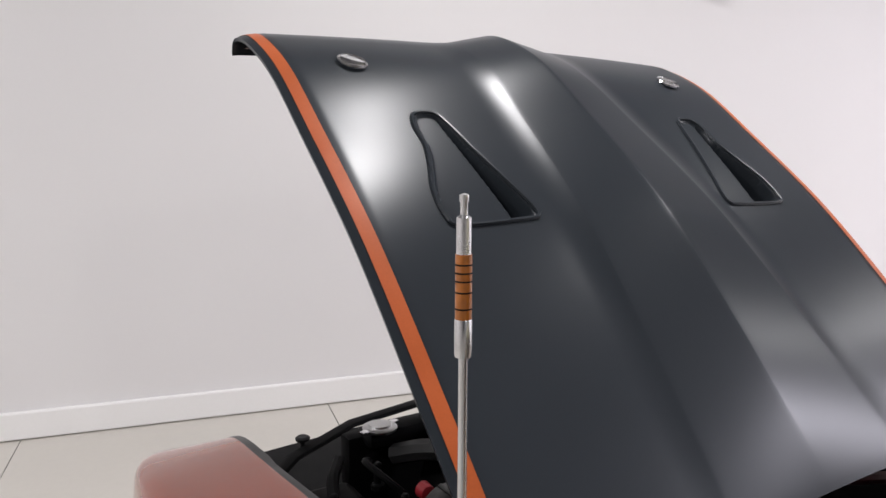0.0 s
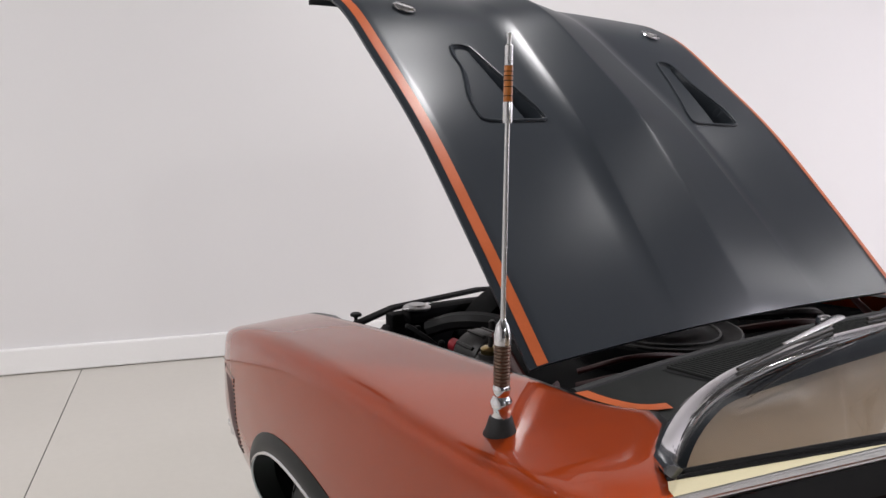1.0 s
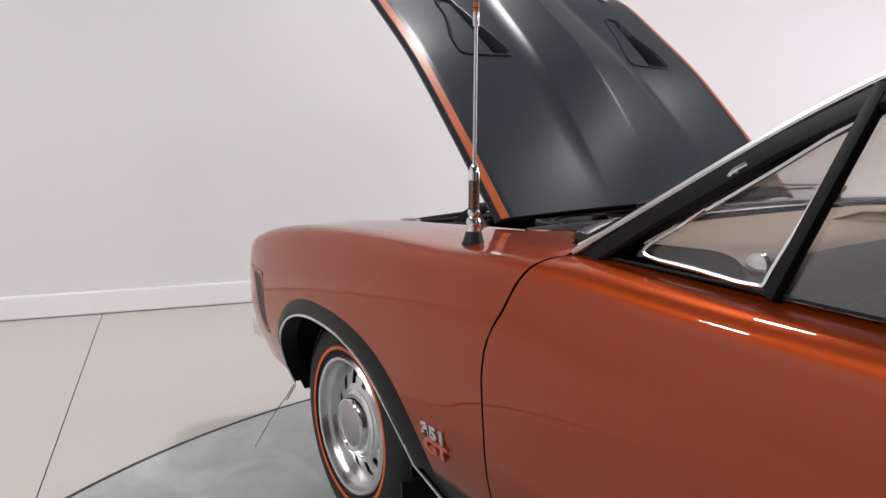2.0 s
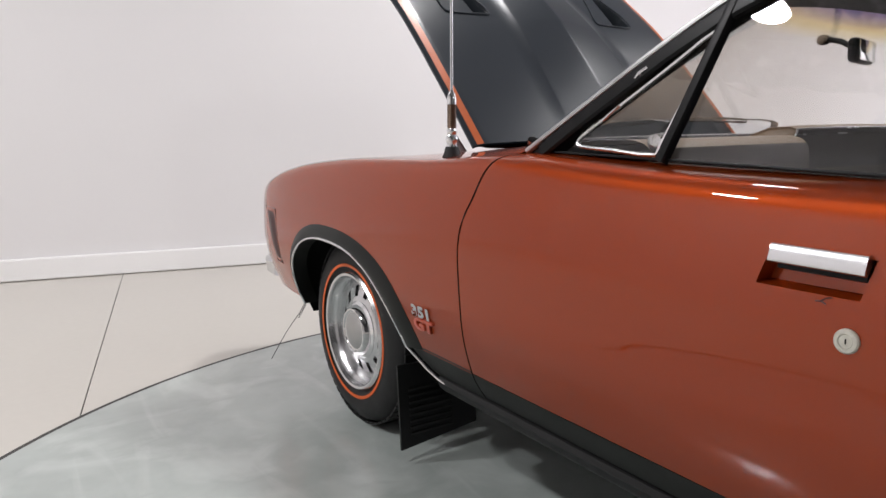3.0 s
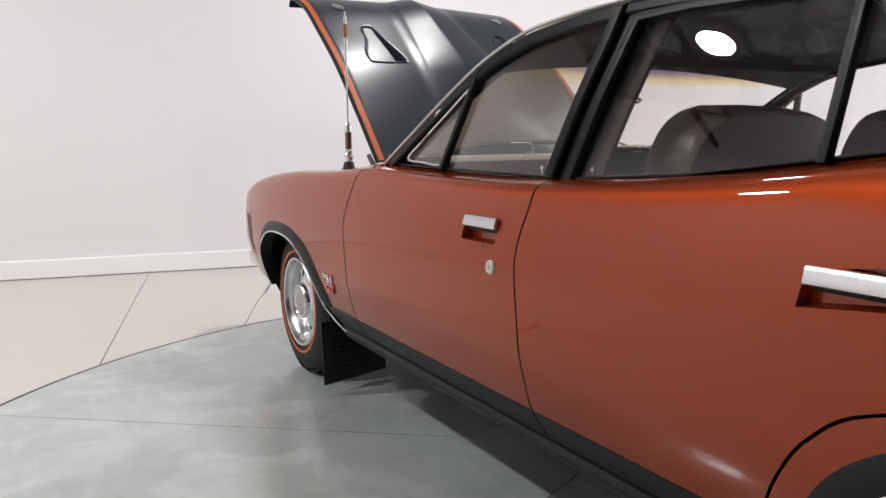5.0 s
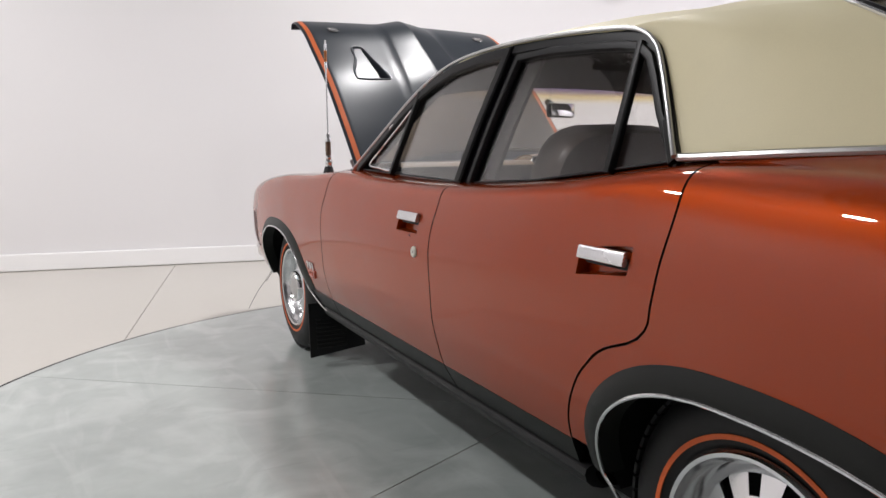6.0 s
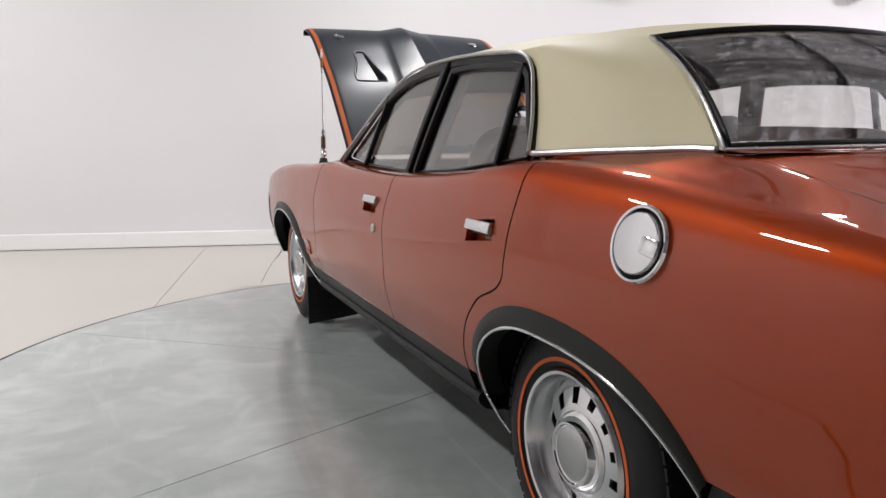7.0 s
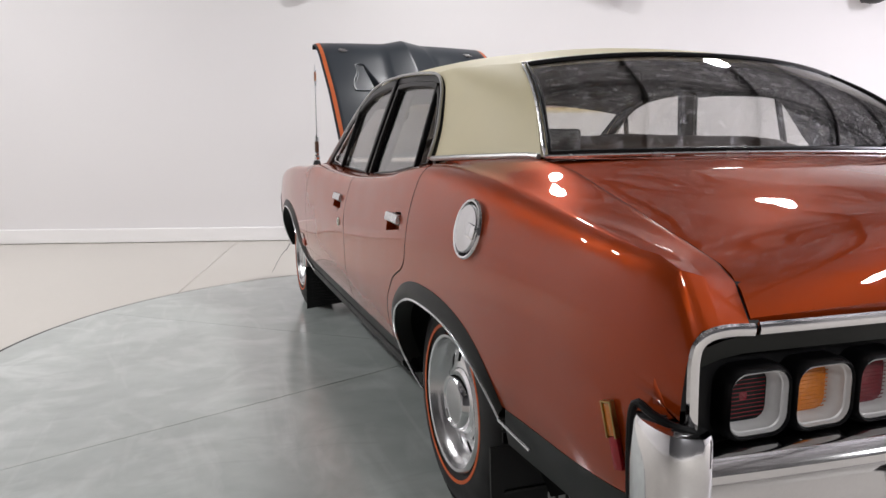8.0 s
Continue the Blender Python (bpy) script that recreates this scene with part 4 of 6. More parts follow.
        lathe(bm, [(0.005, -0.02), (0.005, 0.02), (0.008, 0.022), (0.008, 0.03), (0.005, 0.034)], 10, (sx * 0.755, y, 0.925), "Z")
        part("lock_button", bm, CHROME, door)

# ---- bonnet, raised ----
HALF = 0.632
EDGE = smooth_path([(0.985, 0.946, 0), (1.18, 1.155, 0), (1.39, 1.367, 0), (1.60, 1.540, 0), (1.745, 1.652, 0), (1.87, 1.715, 0), (1.945, 1.733, 0), (1.978, 1.722, 0), (1.988, 1.700, 0)], 24)
ARC = [0.0]
for p, q in zip(EDGE, EDGE[1:]):
    ARC.append(ARC[-1] + (q - p).length)
LENGTH = ARC[-1]


def bonnet_frame(s):
    """Place and outward normal on the bonnet's side profile, s metres from its hinge."""
    s = min(max(s, 0.0), LENGTH)
    i = min(len(ARC) - 2, max(0, int(np.searchsorted(ARC, s)) - 1))
    t = (s - ARC[i]) / (ARC[i + 1] - ARC[i])
    p = EDGE[i].lerp(EDGE[i + 1], t)
    a, b = EDGE[max(0, i - 3)], EDGE[min(len(EDGE) - 1, i + 4)]
    d = (b - a).normalized()
    return p, Vector((-d.y, d.x))


def arc_at(y):
    for i, p in enumerate(EDGE):
        if p.x >= y:
            return ARC[i]
    return LENGTH


S_SCOOP, S_TIP = arc_at(1.398), arc_at(1.615)
SCOOP = [(0.395, 1.0), (0.352, 1.0), (0.335, 0.86), (0.318, 0.62), (0.293, 0.33), (0.272, 0.10), (0.272, 0.0), (0.30, -0.02), (0.43, -0.02), (0.452, 0.06), (0.448, 0.28), (0.428, 0.48), (0.412, 0.68), (0.410, 0.88)]
SCOOP = [(x, lerp(S_SCOOP, S_TIP, v)) for x, v in SCOOP]
SCOOP_LINE = [(p.x, p.y) for p in smooth_path([(a, b, 0) for a, b in SCOOP], 5, True)]


def smoothstep(a, b, x):
    t = np.clip((x - a) / (b - a), 0, 1)
    return t * t * (3 - 2 * t)


def inside_depth(xs, ss):
    """Distance inside the scoop's outline, below zero outside."""
    px, ps = np.abs(xs), ss
    best = np.full(px.shape, 9.0)
    inside = np.zeros(px.shape, bool)
    n = len(SCOOP_LINE)
    for i in range(n):
        (ax, ay), (bx, by) = SCOOP_LINE[i], SCOOP_LINE[(i + 1) % n]
        dx, dy = bx - ax, by - ay
        t = np.clip(((px - ax) * dx + (ps - ay) * dy) / (dx * dx + dy * dy + 1e-12), 0, 1)
        best = np.minimum(best, np.hypot(px - ax - t * dx, ps - ay - t * dy))
        cross = ((ay > ps) != (by > ps)) & (px < (bx - ax) * (ps - ay) / (by - ay + 1e-12) + ax)
        inside ^= cross
    return np.where(inside, best, -best)


BULGE = 0.165


def bulge_half(ss):
    """Half the power bulge's width: it narrows towards the nose."""
    return lerp(0.240, 0.140, np.clip(ss / 1.05, 0, 1)) - 0.03 * smoothstep(LENGTH - 0.18, LENGTH, ss)


def bulge_mid(ss):
    return 0.03 * np.clip(1 - ss / 1.05, 0, 1)


def bonnet_x(t, s):
    """Places across the bonnet whose columns follow the bulge's creases."""
    w, c = float(bulge_half(s)), float(bulge_mid(s))
    a = abs(t)
    sg = math.copysign(1, t)
    edge = w + sg * c
    if a <= BULGE:
        return c + t / BULGE * w
    if a <= 0.255:
        return sg * lerp(edge, max(0.255, edge + 0.05), (a - BULGE) / (0.255 - BULGE))
    if a <= 0.465:
        return sg * lerp(max(0.255, edge + 0.05), 0.465, (a - 0.255) / 0.21)
    return t


def bonnet_rise(xs, ss):
    """Height over the side profile: crown, power bulge and the pressed scoops."""
    ax = np.abs(xs)
    rise = 0.014 * (1 - (ax / HALF) ** 2)
    wide = bulge_half(ss)
    off = np.abs(xs - bulge_mid(ss))
    fade = np.clip(ss / 0.55, 0, 1) ** 0.8
    fillet = fade * smoothstep(LENGTH + 0.05, LENGTH - 0.30, ss)
    rise = rise + fillet * 0.011 * np.clip((wide + 0.07 - off) / 0.07, 0, 1) ** 2
    rise = rise + fade * 0.025 * np.clip(1 - off / wide, 0, 1)
    rise = rise - 0.003 * smoothstep(HALF - 0.012, HALF, ax) - 0.008 * np.clip((ax - HALF + 0.055) / 0.055, 0, 1) ** 1.3
    d = inside_depth(xs, ss)
    along = np.clip((S_TIP - ss) / (S_TIP - S_SCOOP), 0, 1)
    hole = np.where(xs < 0, ax - lerp(0.350, 0.310, along), lerp(0.402, 0.382, along) - ax)
    rise = rise - smoothstep(0.0035, 0.0105, d) * (0.004 + 0.009 * along + 0.034 * smoothstep(0.0035, -0.0035, hole))
    return rise


def bonnet_point(x, s, lift=0.0, flat=False):
    p, n = bonnet_frame(s)
    h = float(bonnet_rise(np.array([x]), np.array([s]))[0]) if not flat else 0.02 * (1 - (x / HALF) ** 2)
    bow = 0.03 * (1 - (x / HALF) ** 2) * (1 - s / LENGTH)
    return Vector((x, p.x + n.x * (h + lift) + bow, p.y + n.y * (h + lift)))


def spaced(marks):
    """Stations between marks (place, spacing from there on)."""
    out = []
    for (a, step), (b, _) in zip(marks, marks[1:]):
        n = max(1, round((b - a) / step))
        out += [lerp(a, b, k / n) for k in range(n)]
    return out + [marks[-1][0]]


half_xs = spaced([(0.0015, 0.011), (BULGE - 0.0015, 0.003), (BULGE + 0.0015, 0.009), (0.255, 0.0027), (0.465, 0.014), (HALF - 0.06, 0.006), (HALF - 0.014, 0.004), (HALF, 1)])
xs = np.array([-x for x in half_xs[::-1]] + half_xs)
ss = np.array(spaced([(0.0, 0.012), (S_SCOOP - 0.02, 0.0028), (S_TIP + 0.015, 0.011), (LENGTH - 0.06, 0.006), (LENGTH, 1)]))
NX, NS = len(xs) - 1, len(ss) - 1
across = np.array([[bonnet_x(float(t), float(s)) for t in xs] for s in ss])
rise = bonnet_rise(across, np.repeat(ss[:, None], NX + 1, 1))
rows = []
for j, s in enumerate(ss):
    p, n = bonnet_frame(float(s))
    rows.append([Vector((float(x), p.x + n.x * rise[j, i] + 0.03 * (1 - (x / HALF) ** 2) * (1 - s / LENGTH), p.y + n.y * rise[j, i])) for i, x in enumerate(across[j])])
bm = bmnew()
grid(bm, rows)
flange(bm, lambda co: Vector((-0.003 * math.copysign(1, co.x), 0.006, -0.006)))
bonnet = part("bonnet", bm, HOOD_BLACK, car, "satin black bonnet with a power bulge, propped open")
bm = bmnew()
grid(bm, [[bonnet_point(lerp(-HALF + 0.02, HALF - 0.02, k / 20), lerp(0.02, LENGTH - 0.015, j / 20), -0.030 - 0.03 * (1 - abs(lerp(-1, 1, k / 20)) ** 8), True) for k in range(21)] for j in range(21)])
part("bonnet_lining", bm, MAROON, bonnet)
for sx in (-1, 1):
    bm = bmnew()
    grid(bm, [[bonnet_point(sx * lerp(0.594, 0.618, k / 3), lerp(0.002, LENGTH - 0.03, j / 60), 0.0012) for k in range(4)] for j in range(61)])
    part("side_stripe", bm, STRIPE, bonnet, "orange stripe along the bonnet edge")
    bm = bmnew()
    tube(bm, [bonnet_point(sx * x, s, 0.0015) for x, s in [(lerp(0.362, x, 1.05), s) for x, s in SCOOP_LINE]], 0.0042, 6, closed=True)
    part("scoop_rim", bm, HOOD_BLACK, bonnet)
    p = bonnet_point(sx * 0.46, arc_at(1.752), 0.002)
    q, n = bonnet_frame(arc_at(1.752))
    turn = Vector((0, n.x, n.y)).to_track_quat("Z", "Y").to_matrix().to_4x4()
    bm = bmnew()
    lathe(bm, [(0.030, 0.0), (0.031, 0.004), (0.028, 0.006), (0.026, 0.004), (0.001, 0.004)], 28, axis="Z")
    bm.transform(Matrix.Translation(p) @ turn)
    pin = part("bonnet_lock", bm, CHROME, bonnet, "round chrome bonnet lock")
    bm = bmnew()
    sheet(bm, [(-0.024, -0.003, 0.0045), (0, -0.008, 0.0045), (0.024, -0.003, 0.0045), (0.024, 0.003, 0.0045), (0, 0.008, 0.0045), (-0.024, 0.003, 0.0045)], 0.004, (0, 0, 1))
    bm.transform(Matrix.Translation(p) @ turn @ pose(0, 0, 0, 0, 0, -28 + (16 if sx > 0 else 0)))
    part("lock_wing", bm, SATIN_CHROME, pin)
    bm = bmnew()
    tube(bm, [(sx * 0.585, 1.01, 0.855), (sx * 0.588, 1.08, 0.90), (sx * 0.592, 1.15, 0.965)], 0.010, 8, flat=0.5)
    part("bonnet_hinge", bm, MAROON, car, "dark maroon bonnet hinge arm")
    bm = bmnew()
    tube(bm, [(sx * 0.57, 0.99, 0.90), (sx * 0.575, 1.05, 0.84), (sx * 0.58, 1.12, 0.80)], 0.012, 8, flat=0.5)
    part("hinge_spring", bm, MAROON, car)
for x in (-0.27, -0.13, 0.16):
    bm = bmnew()
    p = bonnet_point(x, LENGTH - 0.035, 0.004)
    box(bm, p, (0.026, 0.014, 0.010), 0.003)
    part("front_clip", bm, SATIN_CHROME, bonnet)

# ---- cowl with its louvres and wipers ----
bm = bmnew()
COWL_FRONT = lambda x: 0.942 - 0.055 * (x / 0.63) ** 2
rows = []
for j in range(7):
    rows.append([Vector((x, lerp(SCREEN_LOW(x)[0] + 0.015, COWL_FRONT(x), j / 6), 0.944 - 0.016 * (j / 6) - 0.004 * (1 - (x / 0.63) ** 2))) for x in [lerp(-0.632, 0.632, k / 40) for k in range(41)]])
grid(bm, rows)
shell(bm, Vector((0, 0, -0.02)))
cowl = part("cowl_panel", bm, SILL_BLACK, car, "satin black cowl panel with air slots")


def cowl_z(x, y):
    lo, hi = SCREEN_LOW(x)[0] + 0.015, COWL_FRONT(x)
    return 0.944 - 0.016 * (y - lo) / (hi - lo) - 0.004 * (1 - (x / 0.63) ** 2)


for sx in (-1, 1):
    bm = bmnew()
    mid = smooth_path([(0.612, 0.885, 0), (0.615, 0.84, 0), (0.607, 0.79, 0), (0.588, 0.762, 0), (0.560, 0.748, 0)], 4)
    row_in, row_out = [], []
    for i, p in enumerate(mid):
        t = (mid[min(len(mid) - 1, i + 1)] - mid[max(0, i - 1)]).normalized()
        for row, d in ((row_in, -0.013), (row_out, 0.013)):
            q = p + Vector((-t.y, t.x, 0)) * d
            row.append(Vector((sx * q.x, q.y, cowl_z(q.x, q.y) + 0.003)))
    grid(bm, [row_in, row_out])
    part("side_stripe", bm, STRIPE, cowl, "orange stripe along the cowl's edge")
bm = bmnew()
rows = [[Vector((x, lerp(0.805, 0.915, j / 2) - 0.05 * (x / 0.63) ** 2, cowl_z(x, lerp(0.805, 0.915, j / 2) - 0.05 * (x / 0.63) ** 2) + 0.0012)) for x in [lerp(-0.41, 0.41, k / 20) for k in range(21)]] for j in range(3)]
grid(bm, rows)
part("slot_bed", bm, DARK, cowl)
for k in range(70):
    x = lerp(-0.40, 0.40, k / 69)
    bm = bmnew()
    pts = []
    for j in range(5):
        y = lerp(0.801, 0.919, j / 4) - 0.05 * (x / 0.63) ** 2
        pts.append(Vector((x + 0.012 * math.sin(j / 4 * 1.5), y, cowl_z(x, y) + 0.003)))
    tube(bm, pts, 0.0036, 6, flat=0.8, up=(0, 0, 1))
    part("slat", bm, SILL_BLACK, cowl)


bm = bmnew()
tube(bm, [(x, COWL_FRONT(x) + 0.006, 0.926 - 0.006 * (1 - (x / 0.63) ** 2)) for x in [lerp(-0.62, 0.62, k / 40) for k in range(41)]], 0.009, 8)
part("cowl_seal", bm, RUBBER, cowl, "black rubber bonnet seal")


def wiper(pivot, mid, tip, blade_a, blade_b):
    wp = empty("wiper", car)
    wp["label"] = "chrome windscreen wiper"
    bm = bmnew()
    lathe(bm, [(0.016, -0.03), (0.018, 0.0), (0.015, 0.012), (0.006, 0.016)], 16, pivot, "Z")
    part("spindle", bm, CHROME, wp)
    bm = bmnew()
    tube(bm, smooth_path([pivot, mid, tip], 4), lambda t: lerp(0.015, 0.004, t), 8, flat=0.4, up=(0, 0, 1))
    part("arm", bm, SATIN_CHROME, wp)
    bm = bmnew()
    tube(bm, [blade_a, blade_a.lerp(blade_b, 0.5) + Vector((0, 0, 0.004)), blade_b], 0.0032, 6)
    part("bridge", bm, ALLOY, wp)
    bm = bmnew()
    tube(bm, [blade_a - Vector((0, 0, 0.008)), blade_b - Vector((0, 0, 0.008))], 0.003, 6)
    part("rubber_blade", bm, RUBBER, wp)


def on_screen(x, s, lift=0.02):
    return screen_point(x / 0.772, s, lift)


wiper(Vector((0.016, 0.845, 0.972)), on_screen(-0.06, 0.04, 0.045), on_screen(-0.32, 0.08, 0.028), on_screen(-0.48, 0.065, 0.026), on_screen(-0.17, 0.09, 0.026))
wiper(Vector((0.50, 0.785, 0.968)), on_screen(0.42, 0.05, 0.04), on_screen(0.12, 0.09, 0.028), on_screen(-0.06, 0.10, 0.026), on_screen(0.27, 0.088, 0.026))

# ---- boot lid and tail ----
BOOT_CROWN = spline((0, 0.010), (0.2, 0.024), (0.45, 0.045), (0.68, 0.061), (0.8, 0.062), (0.9, 0.046), (0.96, 0.028), (1, 0.014))
bm = bmnew()
rows = []
for j in range(31):
    v = j / 30
    row = []
    for k in range(31):
        t = lerp(-1, 1, k / 30)
        ye = lerp(-1.70, -2.418, v)
        x = t * (XIN_QUARTER(ye) - 0.004)
        y0 = REAR_LOW(x)[0] + 0.004
        y = lerp(y0, -2.418 - 0.02 * (1 - t * t), v)
        row.append(Vector((x, y, ZIN_QUARTER(ye) + BOOT_CROWN(v) * (1 - t * t))))
    rows.append(row)
grid(bm, rows)
flange(bm, lambda co: Vector((0, 0.004 if co.y < -2.3 else 0, -0.02)))
boot = part("boot_lid", bm, PAINT, car)
bm = bmnew()
box(bm, (0, -2.34, 0.57), (1.54, 0.04, 0.34), 0.01)
part("tail_panel", bm, TRIM_BLACK, car, "black tail panel")


def tail_y(x):
    return -2.424 - 0.02 * (1 - (x / 0.8) ** 2)


# Black upper band and bright surround
bm = bmnew()
grid(bm, [[Vector((x, tail_y(x) + dy, z - 0.02 * max(0, (abs(x) - 0.70) / 0.1) ** 2)) for x in [lerp(-0.792, 0.792, k / 40) for k in range(41)]] for z, dy in ((0.775, 0.004), (0.745, 0.008), (0.735, 0.05))])
part("tail_band", bm, SILL_BLACK, car, "satin black band above the tail lamps")
edge = [(-0.807, 0.640), (-0.809, 0.70), (-0.809, 0.745), (-0.802, 0.769), (-0.782, 0.782), (-0.748, 0.786), (-0.705, 0.784)]
for sx in (-1, 1):
    bm = bmnew()
    tube(bm, smooth_path([(-sx * x, tail_y(x) - 0.002, z) for x, z in edge], 4), 0.011, 8, flat=0.6, up=(0, 1, 0))
    part("tail_surround", bm, CHROME, car, "chrome tail surround")
bm = bmnew()
tube(bm, [(x, tail_y(x) - 0.004, 0.786) for x in [lerp(-0.698, 0.698, k / 30) for k in range(31)]], 0.011, 8, flat=0.6, up=(0, 1, 0))
part("boot_moulding", bm, CHROME, boot, "chrome strip on the boot edge")
bm = bmnew()
box(bm, (0, -2.39, 0.668), (1.60, 0.03, 0.14), 0.008)
part("lamp_bed", bm, TRIM_BLACK, car)


def rounded(w, h, r, n=5):
    pts = []
    for cx, cz, a0 in ((w / 2 - r, h / 2 - r, 0), (-w / 2 + r, h / 2 - r, 90), (-w / 2 + r, -h / 2 + r, 180), (w / 2 - r, -h / 2 + r, 270)):
        for k in range(n + 1):
            a = radians(a0 + 90 * k / n)
            pts.append((cx + r * math.cos(a), cz + r * math.sin(a)))
    return pts


for sx in (-1, 1):
    for k, (x, lens) in enumerate(((0.693, RED_LENS), (0.567, AMBER_LENS), (0.441, RED_LENS))):
        y = tail_y(x)
        lamp = empty("tail_lamp", car)
        lamp["label"] = ("amber" if lens is AMBER_LENS else "dark red") + " tail lamp in a silver bezel"
        for name, mat, prof in (
                ("hood", TRIM_BLACK, ((0.1255, 0.122, 0.05, 0.032), (0.1250, 0.120, 0.0, 0.032), (0.122, 0.114, -0.012, 0.031), (0.118, 0.106, -0.016, 0.030), (0.114, 0.101, -0.012, 0.029))),
                ("bezel", LAMP_SILVER, ((0.1135, 0.1005, -0.011, 0.029), (0.111, 0.098, -0.012, 0.028), (0.107, 0.095, -0.004, 0.027), (0.103, 0.091, -0.002, 0.026), (0.099, 0.088, 0.010, 0.024), (0.096, 0.085, 0.012, 0.023), (0.088, 0.080, 0.030, 0.020)))):
            bm = bmnew()
            grid(bm, [[Vector((sx * x + px, y + dy, 0.668 + pz)) for px, pz in rounded(w, h, r)] for w, h, dy, r in prof], closed=True)
            part(name, bm, mat, lamp)
        bm = bmnew()
        grid(bm, [[Vector((sx * x + px * f, y + 0.029 - 0.006 * (1 - f), 0.668 + pz * f)) for px, pz in rounded(0.090, 0.082, 0.020)] for f in (1, 0.8, 0.5, 0.2, 0.02)], closed=True)
        part("lens", bm, lens, lamp)
        for m in range(11):
            bm = bmnew()
            z = 0.668 + (m - 5) * 0.0068
            tube(bm, [(sx * x - 0.043, y + 0.024, z), (sx * x + 0.043, y + 0.024, z)], 0.0010, 6, flat=0.5)
            part("lens_rib", bm, lens, lamp)

# Bumpers: chrome bar with ends that wrap round the corners
def bumper(sgn, y_mid, corner_y, end_y, z_top, z_low, end_x=0.905):
    bm = bmnew()
    path = [(-end_x, end_y), (-end_x - 0.004, lerp(end_y, corner_y, 0.5)), (-end_x + 0.008, lerp(end_y, corner_y, 0.85)), (0.02 - end_x, corner_y), (0.08 - end_x, lerp(corner_y, y_mid, 0.45)), (-0.66, lerp(corner_y, y_mid, 0.7)),
            (-0.4, lerp(corner_y, y_mid, 0.9)), (0, y_mid)]
    path = path + [(-x, y) for x, y in path[-2::-1]]
    pts = smooth_path([(x, y, 0) for x, y in path], 4)
    sect = ((-0.055, 0.0), (-0.02, 0.0), (-0.003, -0.010), (0.0, -0.035), (-0.002, -0.07), (0.012, -0.085), (0.014, -0.10), (-0.003, -0.118), (-0.03, -0.135), (-0.06, -0.14))
    rows = []
    for i, p in enumerate(pts):
        a, b = pts[max(0, i - 1)], pts[min(len(pts) - 1, i + 1)]
        t = (b - a).normalized()
        n = Vector((t.y, -t.x, 0)) * (1 if sgn < 0 else -1)
        end = min(i, len(pts) - 1 - i) / 10
        rows.append([p + n * d + Vector((0, 0, z_top + dz * (z_top - z_low) / 0.14 - (0 if abs(p.x) > 0.79 else 0.055))) for d, dz in sect])
    grid(bm, rows)
    flange(bm, lambda co: Vector((-0.01 * math.copysign(1, co.x), 0.02 * -sgn, 0)))
    return part("rear_bumper" if sgn < 0 else "front_bumper", bm, CHROME, car, "chrome bumper with wraparound ends")


rear_bumper = empty("rear_bumper", car)
rear_bumper["label"] = "chrome rear bumper with wraparound ends"
bm = bmnew()
rows = []
for k in range(41):
    x = lerp(-0.826, 0.826, k / 40)
    y0 = -2.475 - 0.036 * (1 - (x / 0.8) ** 2)
    rows.append([Vector((x, y0 + dy, z)) for dy, z in ((0.10, 0.600), (0.05, 0.606), (0.022, 0.604), (0.006, 0.596), (-0.004, 0.582), (-0.004, 0.570), (0.004, 0.560),
                                                      (0.006, 0.545), (0.004, 0.52), (0.004, 0.48), (0.010, 0.455), (0.026, 0.435), (0.05, 0.425))])
grid(bm, rows)
part("bumper_bar", bm, CHROME, rear_bumper)
for sx in (-1, 1):
    bm = bmnew()
    path = smooth_path([(0.882, -2.382, 0), (0.888, -2.395, 0), (0.890, -2.415, 0), (0.888, -2.440, 0), (0.881, -2.462, 0), (0.868, -2.475, 0), (0.850, -2.482, 0), (0.828, -2.485, 0)], 5)
    rows = []
    for i, p in enumerate(path):
        a, b = path[max(0, i - 1)], path[min(len(path) - 1, i + 1)]
        t = (b - a).normalized()
        n = Vector((-t.y, t.x, 0))
        top = lerp(0.662, 0.648, i / (len(path) - 1))
        row = []
        for d, z in ((-0.05, top - 0.004), (-0.014, top), (-0.004, top - 0.003), (0.0, top - 0.012), (0.004, lerp(top, 0.44, 0.35)), (0.002, lerp(top, 0.44, 0.7)), (-0.006, 0.44), (-0.03, 0.425)):
            q = p + n * d
            row.append(Vector((sx * q.x, q.y, z)))
        rows.append(row)
    grid(bm, rows)
    flange(bm, lambda co: Vector((-0.02 * math.copysign(1, co.x), 0.01, 0)))
    part("bumper_end", bm, CHROME, rear_bumper)
bumper(1, 2.375, 2.305, 2.21, 0.490, 0.40, 0.802)
for sx in (-1, 1):
    # Added black block, in place of a dark reflection in the chrome.
    bm = bmnew()
    box(bm, (sx * 0.35, -2.56, 0.52), (0.06, 0.06, 0.16), 0.015)
    part("reflection_block", bm, TRIM_BLACK, rear_bumper, "black block standing in for a dark bumper reflection")
    bm = bmnew()
    tube(bm, smooth_path([(sx * 0.872, -2.374, 0.45), (sx * 0.880, -2.374, 0.60), (sx * 0.876, -2.376, 0.668), (sx * 0.868, -2.41, 0.662), (sx * 0.856, -2.44, 0.654), (sx * 0.828, -2.458, 0.646)], 4), 0.007, 8)
    part("bumper_seal", bm, TRIM_BLACK, car)
# Nose panel and grille
bm = bmnew()
rows = [[Vector((x, 2.345 - 0.04 * (x / 0.62) ** 2 - dy, z)) for x in [lerp(-0.66, 0.66, k / 20) for k in range(21)]] for z, dy in ((0.60, 0.25), (0.64, 0.08), (0.64, 0.0), (0.62, 0.0), (0.60, 0.05), (0.42, 0.07))]
grid(bm, rows)
